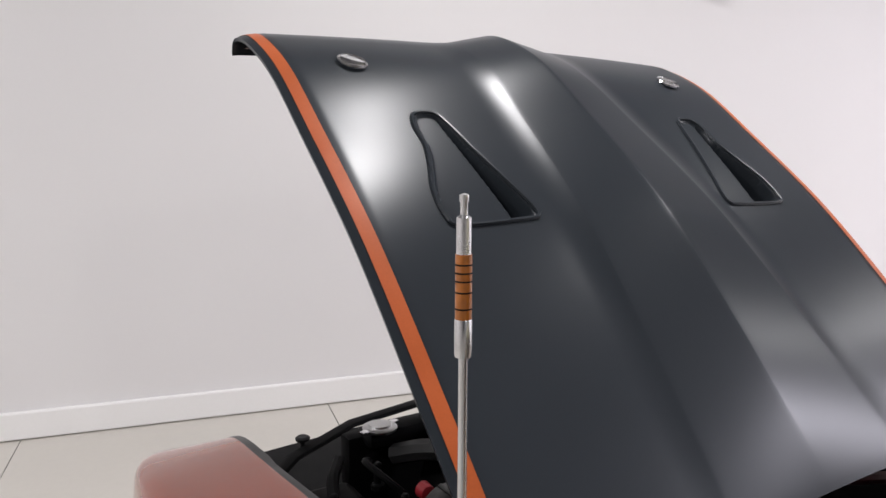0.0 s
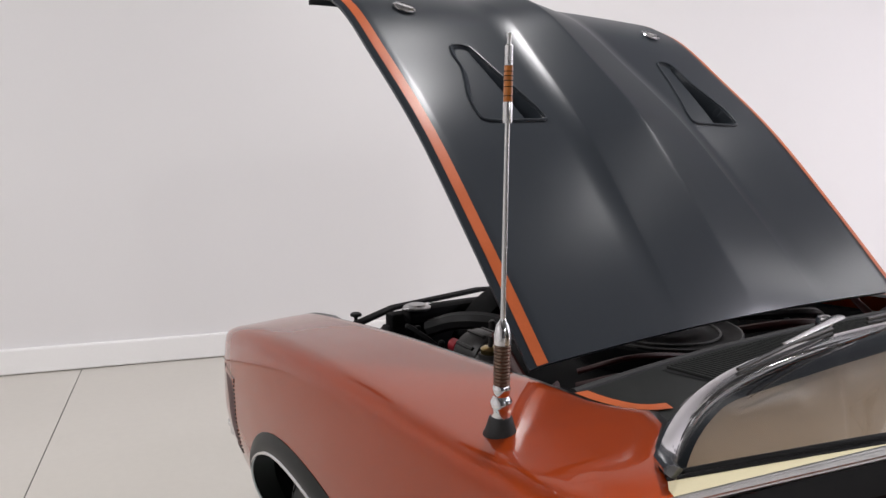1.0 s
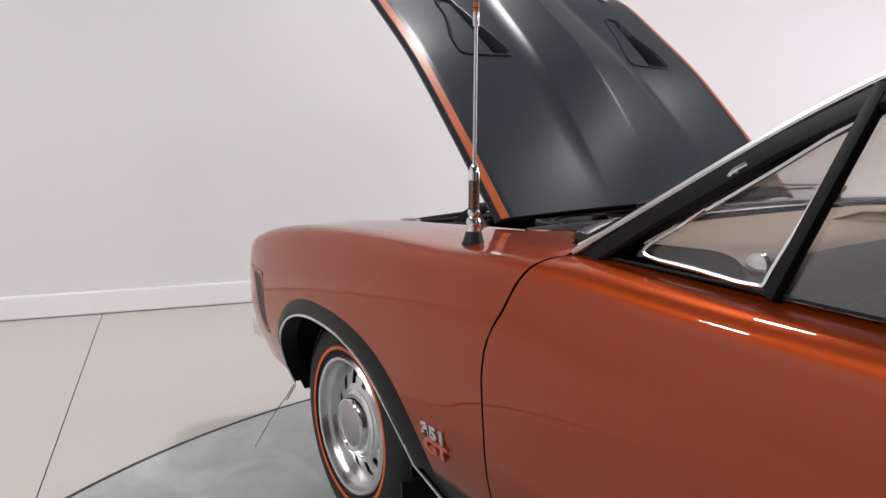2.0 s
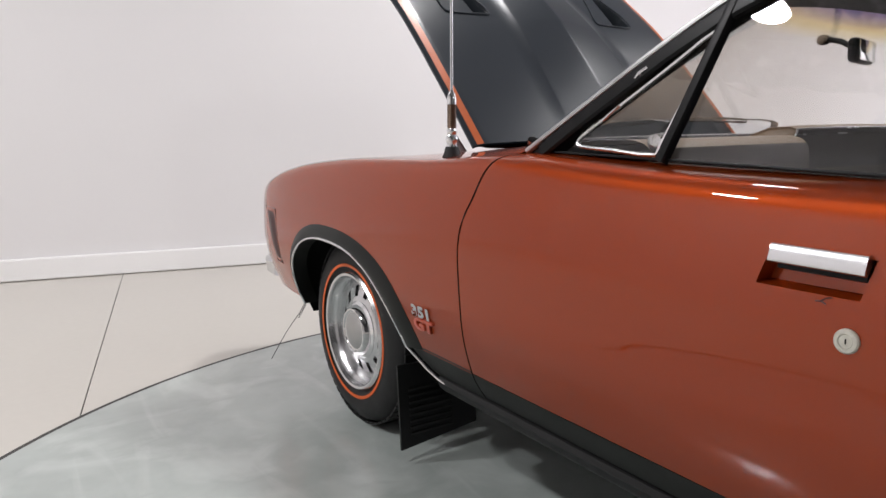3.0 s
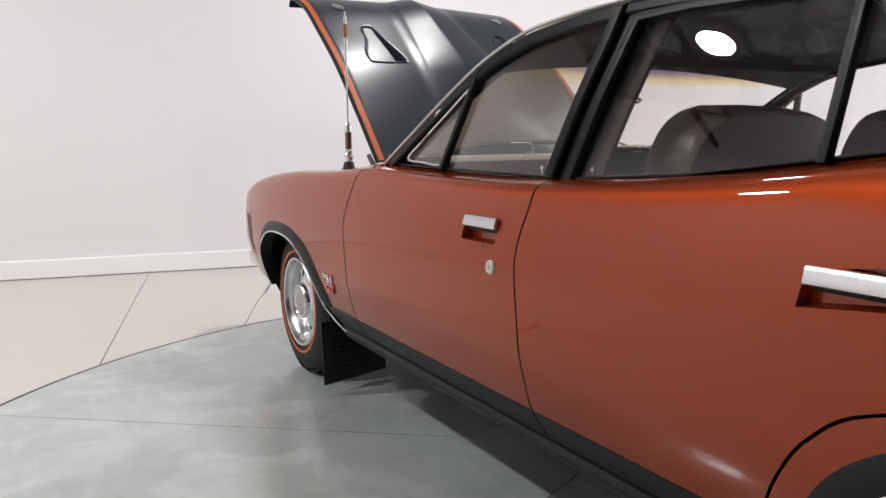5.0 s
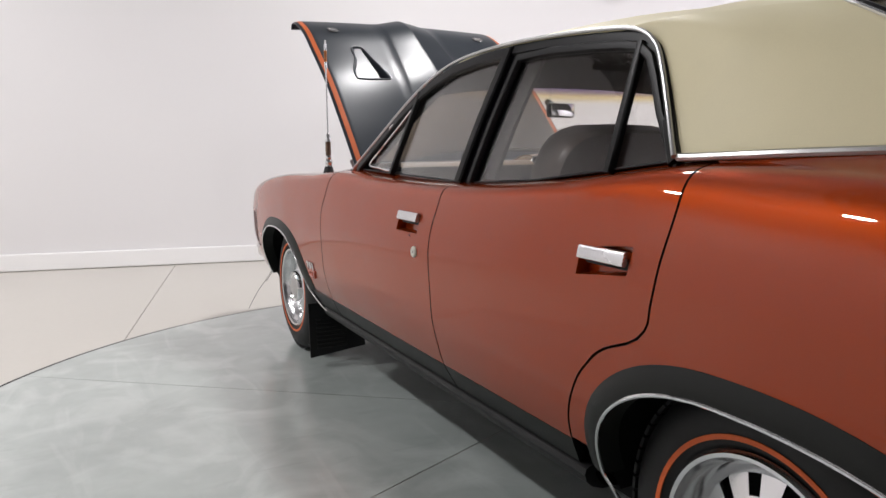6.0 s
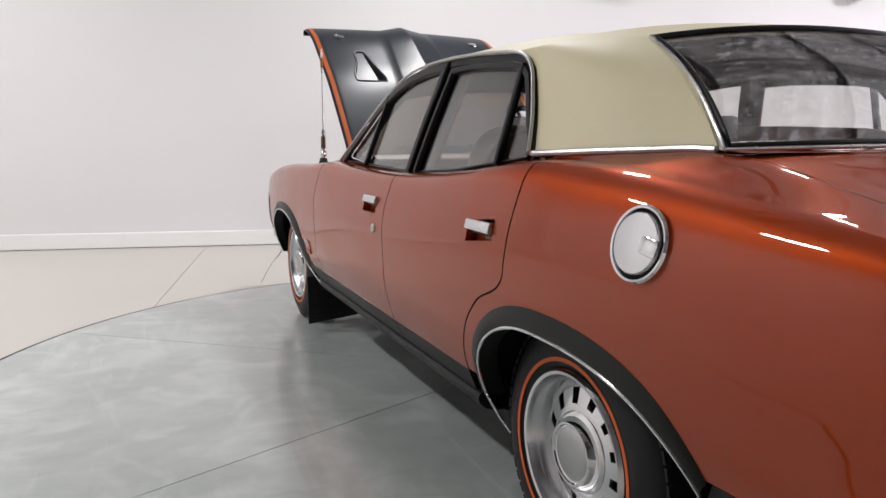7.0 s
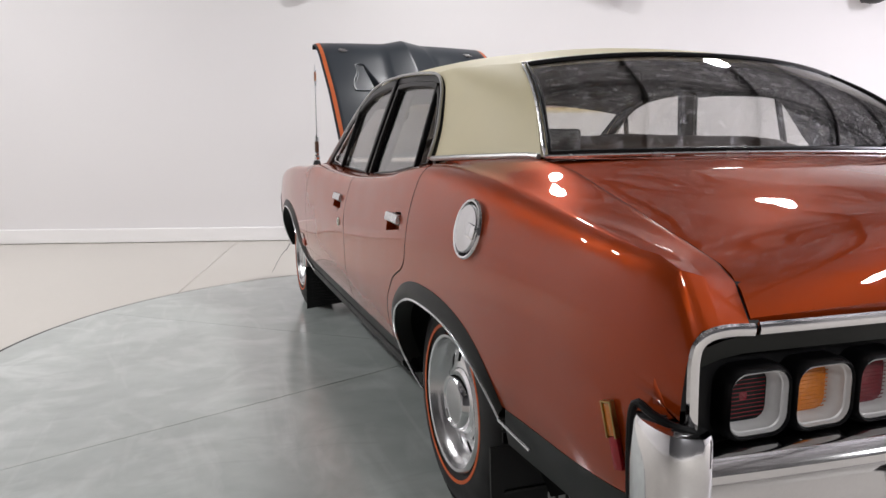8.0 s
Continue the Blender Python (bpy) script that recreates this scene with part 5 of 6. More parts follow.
part("nose_panel", bm, BAY_BLACK, car, "black front panel with the grille")

# ---- wheels ----
def wheel(y, sx, flap_y=None):
    w = empty("wheel", car)
    w["label"] = "silver slotted steel wheel on an orange-lined tyre"
    X = lambda d: sx * (d - (0.027 if y > 0 else 0.036))
    at = (0, y, 0.318)
    bm = bmnew()
    lathe(bm, [(0.185, X(0.66)), (0.235, X(0.655)), (0.285, X(0.665)), (0.310, X(0.685)), (0.318, X(0.71)), (0.319, X(0.77)), (0.316, X(0.815)), (0.305, X(0.838)), (0.283, X(0.854)),
               (0.258, X(0.862)), (0.232, X(0.863)), (0.212, X(0.856)), (0.200, X(0.848)), (0.190, X(0.835))], 72, at, "X", caps=False)
    tyre = part("tyre", bm, RUBBER, w, "black radial tyre")
    bm = bmnew()
    lathe(bm, [(0.2295, X(0.8633)), (0.229, X(0.8645)), (0.2195, X(0.8642)), (0.219, X(0.8625))], 72, at, "X", caps=False)
    part("orange_line", bm, TYRE_STRIPE, tyre, "thin orange sidewall line")
    # Tread blocks, joined
    bm = bmnew()
    for k in range(60):
        a = 2 * math.pi * k / 60
        for x0, da in ((0.700, 0.0), (0.74, 0.05), (0.782, 0.0), (0.822, 0.05)):
            c = Vector((X(x0), y + 0.3165 * math.cos(a + da), 0.318 + 0.3165 * math.sin(a + da)))
            box(bm, c, (0.034, 0.026, 0.007), 0.0, Matrix.Rotation(a + da - math.pi / 2, 4, "X"))
    part("tread", bm, RUBBER, tyre, smooth=False)
    bm = bmnew()
    lathe(bm, [(0.202, X(0.846)), (0.203, X(0.856)), (0.196, X(0.864)), (0.188, X(0.862)), (0.184, X(0.852)), (0.181, X(0.842)), (0.176, X(0.837)), (0.170, X(0.828)), (0.165, X(0.812)), (0.158, X(0.800))], 72, at, "X", caps=False)
    rim = part("rim", bm, RIM, w, "polished silver rim")
    bm = bmnew()
    rings = [(0.160, 0.798), (0.156, 0.805), (0.152, 0.811), (0.114, 0.823), (0.104, 0.826), (0.090, 0.828), (0.078, 0.830)]
    n = 96
    rows = [[Vector((X(d), y + r * math.cos(2 * math.pi * k / n), 0.318 + r * math.sin(2 * math.pi * k / n))) for k in range(n)] for r, d in rings]
    grid(bm, rows, closed=True, skip=lambda i, j: i == 2 and j % 8 in (2, 3, 4))
    shell(bm, Vector((-sx * 0.010, 0, 0)))
    part("slotted_disc", bm, RIM, rim)
    bm = bmnew()
    lathe(bm, [(0.155, X(0.75)), (0.155, X(0.77)), (0.02, X(0.775))], 32, at, "X")
    part("brake_drum", bm, DARK, w)
    bm = bmnew()
    lathe(bm, [(0.097, X(0.820)), (0.098, X(0.829)), (0.091, X(0.834)), (0.086, X(0.835)), (0.082, X(0.848)), (0.075, X(0.856)), (0.070, X(0.856)), (0.067, X(0.852)), (0.064, X(0.851))], 48, at, "X")
    cap = part("hub_cap", bm, CHROME, w, "stepped chrome hub cap")
    bm = bmnew()
    lathe(bm, [(0.065, X(0.850)), (0.055, X(0.854)), (0.03, X(0.856)), (0.002, X(0.857))], 48, at, "X")
    part("cap_face", bm, CAP, cap)
    return w


for y in (1.41, -1.41):
    for sx in (-1, 1):
        wheel(y, sx)
# Mudflaps
for sx in (-1, 1):
    for y, z0, z1, front in ((1.065, 0.30, 0.042, True), (-1.775, 0.34, 0.09, False)):
        bm = bmnew()
        rows = [[Vector((sx * x, y - 0.05 * v * 0.4, lerp(z0, z1 + 0.03 * (0.86 - x) / 0.28, v))) for x in [lerp(0.585, 0.86, k / 8) for k in range(9)]] for v in (0, 0.25, 0.5, 0.75, 0.95, 1.0)]
        grid(bm, rows)
        shell(bm, Vector((0, -0.008, 0)))
        flap = part("mudflap", bm, FLAP, car, "black rubber mudflap behind the wheel")
        for k in range(8 if front else 3):
            bm = bmnew()
            v = (0.30 + k * 0.075) if front else (0.45 + k * 0.2)
            z = lerp(z0, z1, v)
            box(bm, (sx * 0.752, y - 0.02 * v - 0.011, z), (0.15, 0.006, 0.008), 0.002)
            part("rib", bm, FLAP, flap)
        if not front:
            for k in range(4):
                bm = bmnew()
                box(bm, (sx * (0.612 + k * 0.029), y - 0.020, 0.195), (0.020, 0.004, 0.030), 0.002)
                part("printed_bar", bm, GREY_TEXT, flap)
# Curb feeler: spring and wire at the front arch
bm = bmnew()
tube(bm, [Vector((-0.86 - 0.03 * k / 60, 1.735 + 0.007 * math.cos(k * 0.62), 0.350 - 0.045 * k / 60 + 0.007 * math.sin(k * 0.62))) for k in range(61)], 0.0011, 5)
feeler = part("curb_feeler", bm, STEEL, car, "wire curb feeler with a coil spring")
bm = bmnew()
tube(bm, smooth_path([(-0.89, 1.738, 0.31), (-0.935, 1.752, 0.245), (-0.984, 1.782, 0.145)], 5), 0.0013, 5)
part("wire", bm, STEEL, feeler)

# ---- side details ----
def place_on_side(y, z, sx, proud=0.0):
    """A frame on the body side: x along the car's length to the rear, y up the panel, z outwards."""
    p = skin(y, z, sx, proud)
    up = (skin(y, z + 0.03, sx) - skin(y, z - 0.03, sx)).normalized()
    back = (skin(y - 0.03, z, sx) - skin(y + 0.03, z, sx)).normalized()
    out = back.cross(up) if sx < 0 else up.cross(back)
    out.normalize()
    if out.x * sx < 0:
        out = -out
    m = Matrix((back, up, out)).transposed().to_4x4()
    m.translation = p
    return m


for sx, d in ((-1, 0), (1, 1)):
    fd = [o for o in car.children if o.name.startswith("front_door")][d]
    rd = [o for o in car.children if o.name.startswith("rear_door")][d]
    quarter = [o for o in car.children if o.name.startswith("rear_quarter")][d]
    wing = [o for o in car.children if o.name.startswith("front_wing")][d]
    for door, y0, z0 in ((fd, -0.188, 0.824), (rd, -1.101, 0.827)):
        m = place_on_side(y0, z0, sx)
        bm = bmnew()
        prof = ((0.012, -0.020), (0.014, 0.003), (0.012, 0.008), (0.008, 0.0105), (-0.010, 0.0125), (-0.014, 0.0115), (-0.016, 0.005), (-0.013, 0.001), (-0.003, -0.002))
        rows = [[Vector((x, a, b)) for a, b in prof] for x in (-0.068, -0.064, 0.064, 0.068)]
        vs = grid(bm, rows, closed=True)
        bm.faces.new(vs[0])
        bm.faces.new(vs[-1])
        bm.transform(m)
        grip = part("door_handle", bm, SATIN_CHROME, door, "flush chrome lift handle over a recess")
        # Black block put in for the shadow behind the lift handle.
        bm = bmnew()
        box(bm, (0, -0.008, -0.014), (0.128, 0.030, 0.012), 0.003)
        bm.transform(m)
        part("handle_shade", bm, TRIM_BLACK, grip)
    bm = bmnew()
    lathe(bm, [(0.0172, -0.003), (0.0172, 0.003), (0.015, 0.0055), (0.0105, 0.006), (0.009, 0.0045), (0.001, 0.0045)], 24, axis="Z")
    bm.transform(place_on_side(-0.241, 0.721, sx))
    lock = part("door_lock", bm, LOCK_FACE, fd, "round pale worn key lock")
    bm = bmnew()
    box(bm, (0, 0, 0.005), (0.0015, 0.007, 0.001))
    bm.transform(place_on_side(-0.241, 0.721, sx))
    part("key_slot", bm, DARK, lock)
    if sx < 0:
        bm = bmnew()
        for pts in (((-0.207, 0.764), (-0.200, 0.767), (-0.192, 0.766)), ((-0.199, 0.767), (-0.206, 0.772), (-0.214, 0.774))):
            tube(bm, [skin(y, z, sx, 0.0004) for y, z in pts], 0.0011, 5)
        part("paint_chip", bm, MAROON, fd, "small dark chip in the paint")
    # Side marker
    if quarter:
        m = place_on_side(-2.312, 0.588, sx, 0.001) @ pose(0, 0, 0, 0, 0, 15)
        marker = empty("side_marker", quarter)
        marker["label"] = "narrow amber and red side marker lamp"
        for name, mat, h0, h1 in (("amber_lens", AMBER_LENS, 0.0, 0.056), ("red_lens", MARKER_RED, -0.056, 0.0)):
            bm = bmnew()
            box(bm, (0, (h0 + h1) / 2, 0.004), (0.020, h1 - h0, 0.010), 0.003)
            bm.transform(m)
            part(name, bm, mat, marker)
        bm = bmnew()
        strip(bm, [(-0.010, -0.002, 0.004), (-0.010, 0.058, 0.004), (0.010, 0.058, 0.004), (0.010, -0.002, 0.004)], (0, 0, 1), 0.004, 0.008)
        bm.transform(m)
        part("marker_frame", bm, BRASS, marker)
# Fuel flap on the left quarter
quarter = [o for o in car.children if o.name.startswith("rear_quarter")][0]
m = place_on_side(-1.716, 0.862, -1)
bm = bmnew()
lathe(bm, [(0.072, -0.004), (0.073, 0.005), (0.070, 0.010), (0.0655, 0.009), (0.0635, -0.002), (0.062, -0.006)], 56, axis="Z", caps=False)
bm.transform(m)
flap = part("fuel_cap", bm, CHROME, quarter, "round chrome fuel filler flap")
bm = bmnew()
lathe(bm, [(0.0585, -0.004), (0.0585, 0.006), (0.0555, 0.0105), (0.03, 0.0135), (0.001, 0.0145)], 56, (-0.0042, 0.0005, 0), "Z")
bm.transform(m)
part("cap_lid", bm, SATIN_CHROME, flap)
bm = bmnew()
lathe(bm, [(0.064, 0.001), (0.05, 0.0012)], 56, axis="Z", caps=False)
bm.transform(m)
part("cap_gap", bm, DARK, flap)
bm = bmnew()
box(bm, (0.034, -0.002, 0.0125), (0.044, 0.034, 0.007), 0.004, Matrix.Rotation(-0.16, 4, "Z"))
bm.transform(m)
part("cap_pull", bm, CHROME, flap)

# Badge on the front wing


def letters(text, size, depth, mat, name, m, parent, label):
    cu = bpy.data.curves.new(name, "FONT")
    cu.body, cu.size, cu.extrude, cu.bevel_depth, cu.align_x = text, size, depth, 0.0008, "CENTER"
    cu.space_character, cu.offset = 1.0, 0.0015
    tmp = new("letters_form", cu)
    dg = bpy.context.evaluated_depsgraph_get()
    me = bpy.data.meshes.new_from_object(tmp.evaluated_get(dg))
    bpy.data.objects.remove(tmp)
    me.name = name
    me.materials.clear()
    me.materials.append(mat)
    me.transform(m)
    ob = new(name, me)
    ob.parent = parent
    ob["label"] = label
    return ob


for sx, d in ((-1, 0), (1, 1)):
    wing = [o for o in car.children if o.name.startswith("front_wing")][d]
    badge = empty("badge", wing)
    badge["label"] = "chrome and red number badge"
    m = place_on_side(0.848, 0.514, sx, 0.002)
    if sx > 0:
        m = m @ Matrix.Diagonal((-1, 1, -1, 1)) @ pose(0, 0, 0)
    for k, mark in enumerate("351"):
        letters(mark, 0.042, 0.003, CHROME, "numeral", m @ pose((k - 1) * 0.032, -0.010, 0) @ Matrix.Diagonal((1.35, 1, 1, 1)), badge, "raised chrome numeral")
    for k, mark in enumerate("GT"):
        letters(mark, 0.050, 0.003, BADGE_RED, "letter", m @ pose(0.004 + (k - 0.5) * 0.046, -0.048, 0) @ Matrix.Diagonal((1.4, 0.9, 1, 1)), badge, "raised red letter")

# ---- aerial ----
aerial = empty("aerial", car)
aerial["label"] = "whip aerial with amber coil and sprung base"
A = Vector((-0.811, 0.838, 0.916))
for name, mat, prof in (
        ("rubber_foot", RUBBER, ((0.026, -0.004), (0.026, 0.004), (0.022, 0.012), (0.017, 0.030), (0.015, 0.032))),
        ("chrome_base", CHROME, ((0.015, 0.030), (0.013, 0.038), (0.016, 0.046), (0.016, 0.054), (0.011, 0.062), (0.013, 0.068), (0.013, 0.074), (0.011, 0.078))),
        ("spring", COPPER, tuple((0.0112 + 0.0012 * (k % 2), 0.078 + k * 0.0025) for k in range(25))),
        ("upper_socket", CHROME, ((0.0125, 0.138), (0.0125, 0.152), (0.009, 0.166), (0.005, 0.172), (0.004, 0.174))),
        ("rod", SATIN_CHROME, ((0.0038, 0.172), (0.0034, 0.448))),
        ("collar", SATIN_CHROME, ((0.0062, 0.445), (0.0066, 0.448), (0.0066, 0.472), (0.0058, 0.474))),
        ("coil", AERIAL_ORANGE, ((0.0062, 0.472), (0.0062, 0.520))),
        ("tip_sleeve", SATIN_CHROME, ((0.0055, 0.519), (0.0055, 0.546), (0.0028, 0.548), (0.0028, 0.556), (0.0035, 0.558), (0.0035, 0.562), (0.001, 0.563)))):
    bm = bmnew()
    lathe(bm, prof, 16, A, "Z")
    part(name, bm, mat, aerial)
for z in (0.480, 0.492, 0.500, 0.506, 0.512):
    bm = bmnew()
    lathe(bm, ((0.0063, z), (0.0067, z + 0.0006), (0.0063, z + 0.0012)), 14, A, "Z")
    part("coil_band", bm, DARK, aerial)

# ---- cabin ----
bm = bmnew()
DASH_X = [lerp(-0.72, -0.105, k / 14) for k in range(15)] + [lerp(-0.095, 0.72, k / 18) for k in range(19)]


def dash_row(y, z):
    """One line across the dash, set back behind the instruments."""
    return [Vector((x, min(max(y, 0.42 if -0.10 < x < 0.57 else 0) - 0.03 * (x / 0.7) ** 2, SCREEN_LOW(x)[0] - 0.02), z)) for x in DASH_X]


grid(bm, [dash_row(y, z) for y, z in ((0.72, 0.945), (0.60, 0.958), (0.45, 0.968), (0.365, 0.972), (0.34, 0.971), (0.315, 0.965), (0.302, 0.955))])
dash = part("dashboard", bm, DASH, car, "tan padded dashboard top")
bm = bmnew()
grid(bm, [dash_row(y, z) for y, z in ((0.302, 0.955), (0.295, 0.945), (0.29, 0.90), (0.30, 0.80))])
part("dash_face", bm, DASH_FACE, dash, "dark brown dash face")
bm = bmnew()
box(bm, (-0.02, 0.31, 0.78), (1.40, 0.05, 0.16), 0.02)
part("lower_dash", bm, DASH_LOW, dash, "dark lower dash")
# Instrument cowl ahead of the driver: a padded tan hood round a deep black face, edged in chrome
def cowl_opening(inset=0.0, y_off=0.0):
    ring = [(-0.100 + inset, 0.90), (-0.098 + inset, 0.962 - inset * 0.6), (-0.088 + inset, 0.980 - inset), (-0.065 + inset, 0.988 - inset), (0.22, 0.990 - inset),
            (0.50 - inset, 0.985 - inset), (0.548 - inset, 0.975 - inset), (0.570 - inset, 0.950 - inset * 0.6), (0.575 - inset, 0.90)]
    return smooth_path([(x, lerp(0.338, 0.285, (x + 0.1) / 0.67) + y_off, z) for x, z in ring], 3)


bm = bmnew()
lip = cowl_opening()
grid(bm, [[Vector((lerp(p.x, 0.235, -0.05), p.y + 0.17, p.z - 0.034)) for p in lip], [Vector((lerp(p.x, 0.235, -0.035), p.y + 0.07, p.z + 0.004)) for p in lip],
          [Vector((lerp(p.x, 0.235, -0.02), p.y + 0.015, p.z + 0.008)) for p in lip], [Vector((p.x, p.y, p.z + 0.002)) for p in lip], [p + Vector((0, 0.012, -0.004)) for p in lip]])
cowl_hood = part("instrument_hood", bm, DASH, dash, "tan padded hood over the instruments")
bm = bmnew()
tube(bm, lip, 0.0028, 6)
part("hood_edge", bm, SATIN_CHROME, cowl_hood, "thin bright edge")
bm = bmnew()
back = cowl_opening(0.004, 0.055)
grid(bm, [[p + Vector((0, 0.008, -0.002)) for p in lip], back, [Vector((p.x, p.y, 0.88)) for p in back]])
part("instrument_face", bm, DASH_LOW, cowl_hood, "black instrument face")
bm = bmnew()
tube(bm, cowl_opening(0.016, 0.028), 0.0016, 6)
part("face_trim", bm, SATIN_CHROME, cowl_hood)
# Steering wheel
wheel_m = pose(0.36, 0.165, 0.885, 62, 0, 0)
sw = empty("steering_wheel", car)
sw["label"] = "dark thin-rimmed steering wheel"
bm = bmnew()
tube(bm, [(0.19 * math.cos(a), 0.19 * math.sin(a), 0) for a in [2 * math.pi * k / 40 for k in range(40)]], 0.011, 8, closed=True)
bm.transform(wheel_m)
part("rim", bm, DASH_LOW, sw)
for a in (0, 180, 270):
    bm = bmnew()
    tube(bm, [(0.03 * math.cos(radians(a)), 0.03 * math.sin(radians(a)), -0.02), (0.185 * math.cos(radians(a)), 0.185 * math.sin(radians(a)), 0)], 0.009, 6, flat=0.5)
    bm.transform(wheel_m)
    part("spoke", bm, SATIN_CHROME, sw)
bm = bmnew()
lathe(bm, [(0.05, -0.05), (0.055, -0.02), (0.04, 0.0), (0.001, 0.005)], 24, axis="Z")
bm.transform(wheel_m)
part("hub", bm, DASH_LOW, sw)


def seat_shape(w, h, d, at, lean):
    """A padded back or cushion with rounded edges, from a swept superellipse."""
    bm = bmnew()
    rows = []
    n = 28
    for j in range(13):
        v = j / 12
        k = (1 - abs(2 * v - 1) ** 5) ** 0.35 if 0 < v < 1 else 0.0
        row = []
        for i in range(n):
            a = 2 * math.pi * i / n
            cx, cz = math.copysign(abs(math.cos(a)) ** 0.45, math.cos(a)), math.copysign(abs(math.sin(a)) ** 0.45, math.sin(a))
            s = lerp(0.86, 1.0, k)
            row.append(Vector((cx * w / 2 * s, lerp(-d / 2, d / 2, v), cz * h / 2 * s)))
        rows.append(row)
    vs = grid(bm, rows, closed=True)
    bm.faces.new(vs[0])
    bm.faces.new(vs[-1])
    bm.transform(Matrix.Translation(at) @ pose(0, 0, 0, lean, 0, 0))
    return bm


for x in (-0.37, 0.37):
    seat = empty("front_seat", car)
    seat["label"] = "brown vinyl high-back front seat"
    part("backrest", seat_shape(0.54, 0.66, 0.15, (x, -0.47, 0.765), 12), SEAT, seat)
    part("cushion", seat_shape(0.54, 0.16, 0.52, (x, -0.14, 0.50), 6), SEAT, seat)
    for dx in (-0.12, 0.0, 0.12):
        bm = bmnew()
        tube(bm, [(x + dx, -0.39 - 0.20 * 0.2, 0.55), (x + dx, -0.44, 0.83), (x + dx, -0.485, 1.06)], 0.006, 6)
        part("seam_piping", bm, SEAT, seat)
rear = empty("rear_seat", car)
rear["label"] = "brown vinyl rear bench seat"
part("backrest", seat_shape(1.34, 0.60, 0.14, (0, -1.19, 0.79), 20), SEAT, rear)
part("cushion", seat_shape(1.34, 0.16, 0.5, (0, -0.90, 0.50), 6), SEAT, rear)
bm = bmnew()
grid(bm, [[Vector((x, y - 0.06 * (1 - (x / 0.7) ** 2) * v, 1.0 + 0.01 * v)) for x in [lerp(-0.70, 0.70, k / 12) for k in range(13)]] for y, v in ((-1.20, 0), (-1.45, 0.5), (-1.70, 1))])
shell(bm, Vector((0, 0, -0.02)))
shelf = part("parcel_shelf", bm, SHELF, car, "brown parcel shelf under the rear window")
bm = bmnew()
box(bm, (-0.58, -1.50, 1.055), (0.16, 0.10, 0.09), 0.01)
part("shelf_box", bm, DASH_LOW, shelf, "small dark box")
# Rear-view mirror
mirror = empty("rear_view_mirror", car)
mirror["label"] = "black framed interior mirror on a short arm"
mm = pose(-0.038, 0.222, 1.171, -3, 0, 14)
bm = bmnew()
box(bm, (0, 0, 0), (0.152, 0.028, 0.058), 0.012, segs=4)
bm.transform(mm)
part("shell", bm, TRIM_BLACK, mirror)
bm = bmnew()
box(bm, (0, -0.0145, 0), (0.142, 0.003, 0.048), 0.001)
bm.transform(mm)
part("mirror_glass", bm, CHROME, mirror)
bm = bmnew()
tube(bm, [(-0.038, 0.232, 1.177), (-0.034, 0.275, 1.200), (-0.027, 0.315, 1.209)], 0.007, 8)
part("arm", bm, TRIM_BLACK, mirror)
bm = bmnew()
lathe(bm, [(0.004, -0.02), (0.012, -0.012), (0.014, 0.0), (0.010, 0.010), (0.002, 0.014)], 14, (-0.026, 0.326, 1.208), "Y")
part("mount", bm, TRIM_BLACK, mirror)
# Far side outside mirror, seen through the cabin
bm = bmnew()
box(bm, (0.90, 0.36, 1.0), (0.13, 0.04, 0.09), 0.015)
part("door_mirror", bm, SATIN_CHROME, car, "small outside mirror")
# Belt loop on the centre pillars
for sx in (-1, 1):
    bm = bmnew()
    tube(bm, [(sx * 0.68 + 0.02 * math.cos(2 * math.pi * k / 12), -0.46, 1.17 + 0.025 * math.sin(2 * math.pi * k / 12)) for k in range(12)], 0.005, 6, closed=True)
    part("belt_loop", bm, SATIN_CHROME, car)

# ---- engine bay ----
bm = bmnew()
box(bm, (0, 1.55, 0.42), (1.2, 1.25, 0.03))
part("bay_floor", bm, DARK, car)
support = empty("radiator_support", car)
support["label"] = "black radiator support across the nose"
bm = bmnew()
tube(bm, [(-0.62, 1.90, 0.745), (-0.53, 1.96, 0.775), (-0.35, 2.02, 0.80), (0, 2.05, 0.815), (0.35, 2.02, 0.80), (0.62, 1.90, 0.745)], 0.020, 8, flat=0.4, up=(0, 0, 1))
part("top_bar", bm, BAY_BLACK, support)
for x in (-0.49, 0.49):
    bm = bmnew()
    lathe(bm, [(0.006, -0.02), (0.006, 0.008), (0.017, 0.010), (0.018, 0.016), (0.013, 0.020)], 18, (x, 2.0, 0.785), "Z")
    part("bump_stop", bm, RUBBER, support)
bm = bmnew()
box(bm, (0, 1.96, 0.62), (0.80, 0.05, 0.36), 0.01)
radiator = part("radiator", bm, BAY_BLACK, car, "black radiator core")
bm = bmnew()
box(bm, (0, 1.93, 0.795), (0.72, 0.07, 0.05), 0.02)
part("tank", bm, BAY_BLACK, radiator)
bm = bmnew()
lathe(bm, [(0.034, 0.0), (0.042, 0.002), (0.043, 0.008), (0.036, 0.012), (0.030, 0.012), (0.026, 0.016), (0.004, 0.017)], 28, (-0.323, 1.917, 0.814), "Z")
part("cap", bm, CAP, radiator, "pressed metal radiator cap")
for k, a in enumerate((0.3, 3.4)):
    bm = bmnew()
    box(bm, (-0.323 + 0.045 * math.cos(a), 1.917 + 0.045 * math.sin(a), 0.822), (0.026, 0.018, 0.004), 0.001, Matrix.Rotation(a, 4, "Z"))
    part("cap_ear", bm, SATIN_CHROME, radiator)
bm = bmnew()
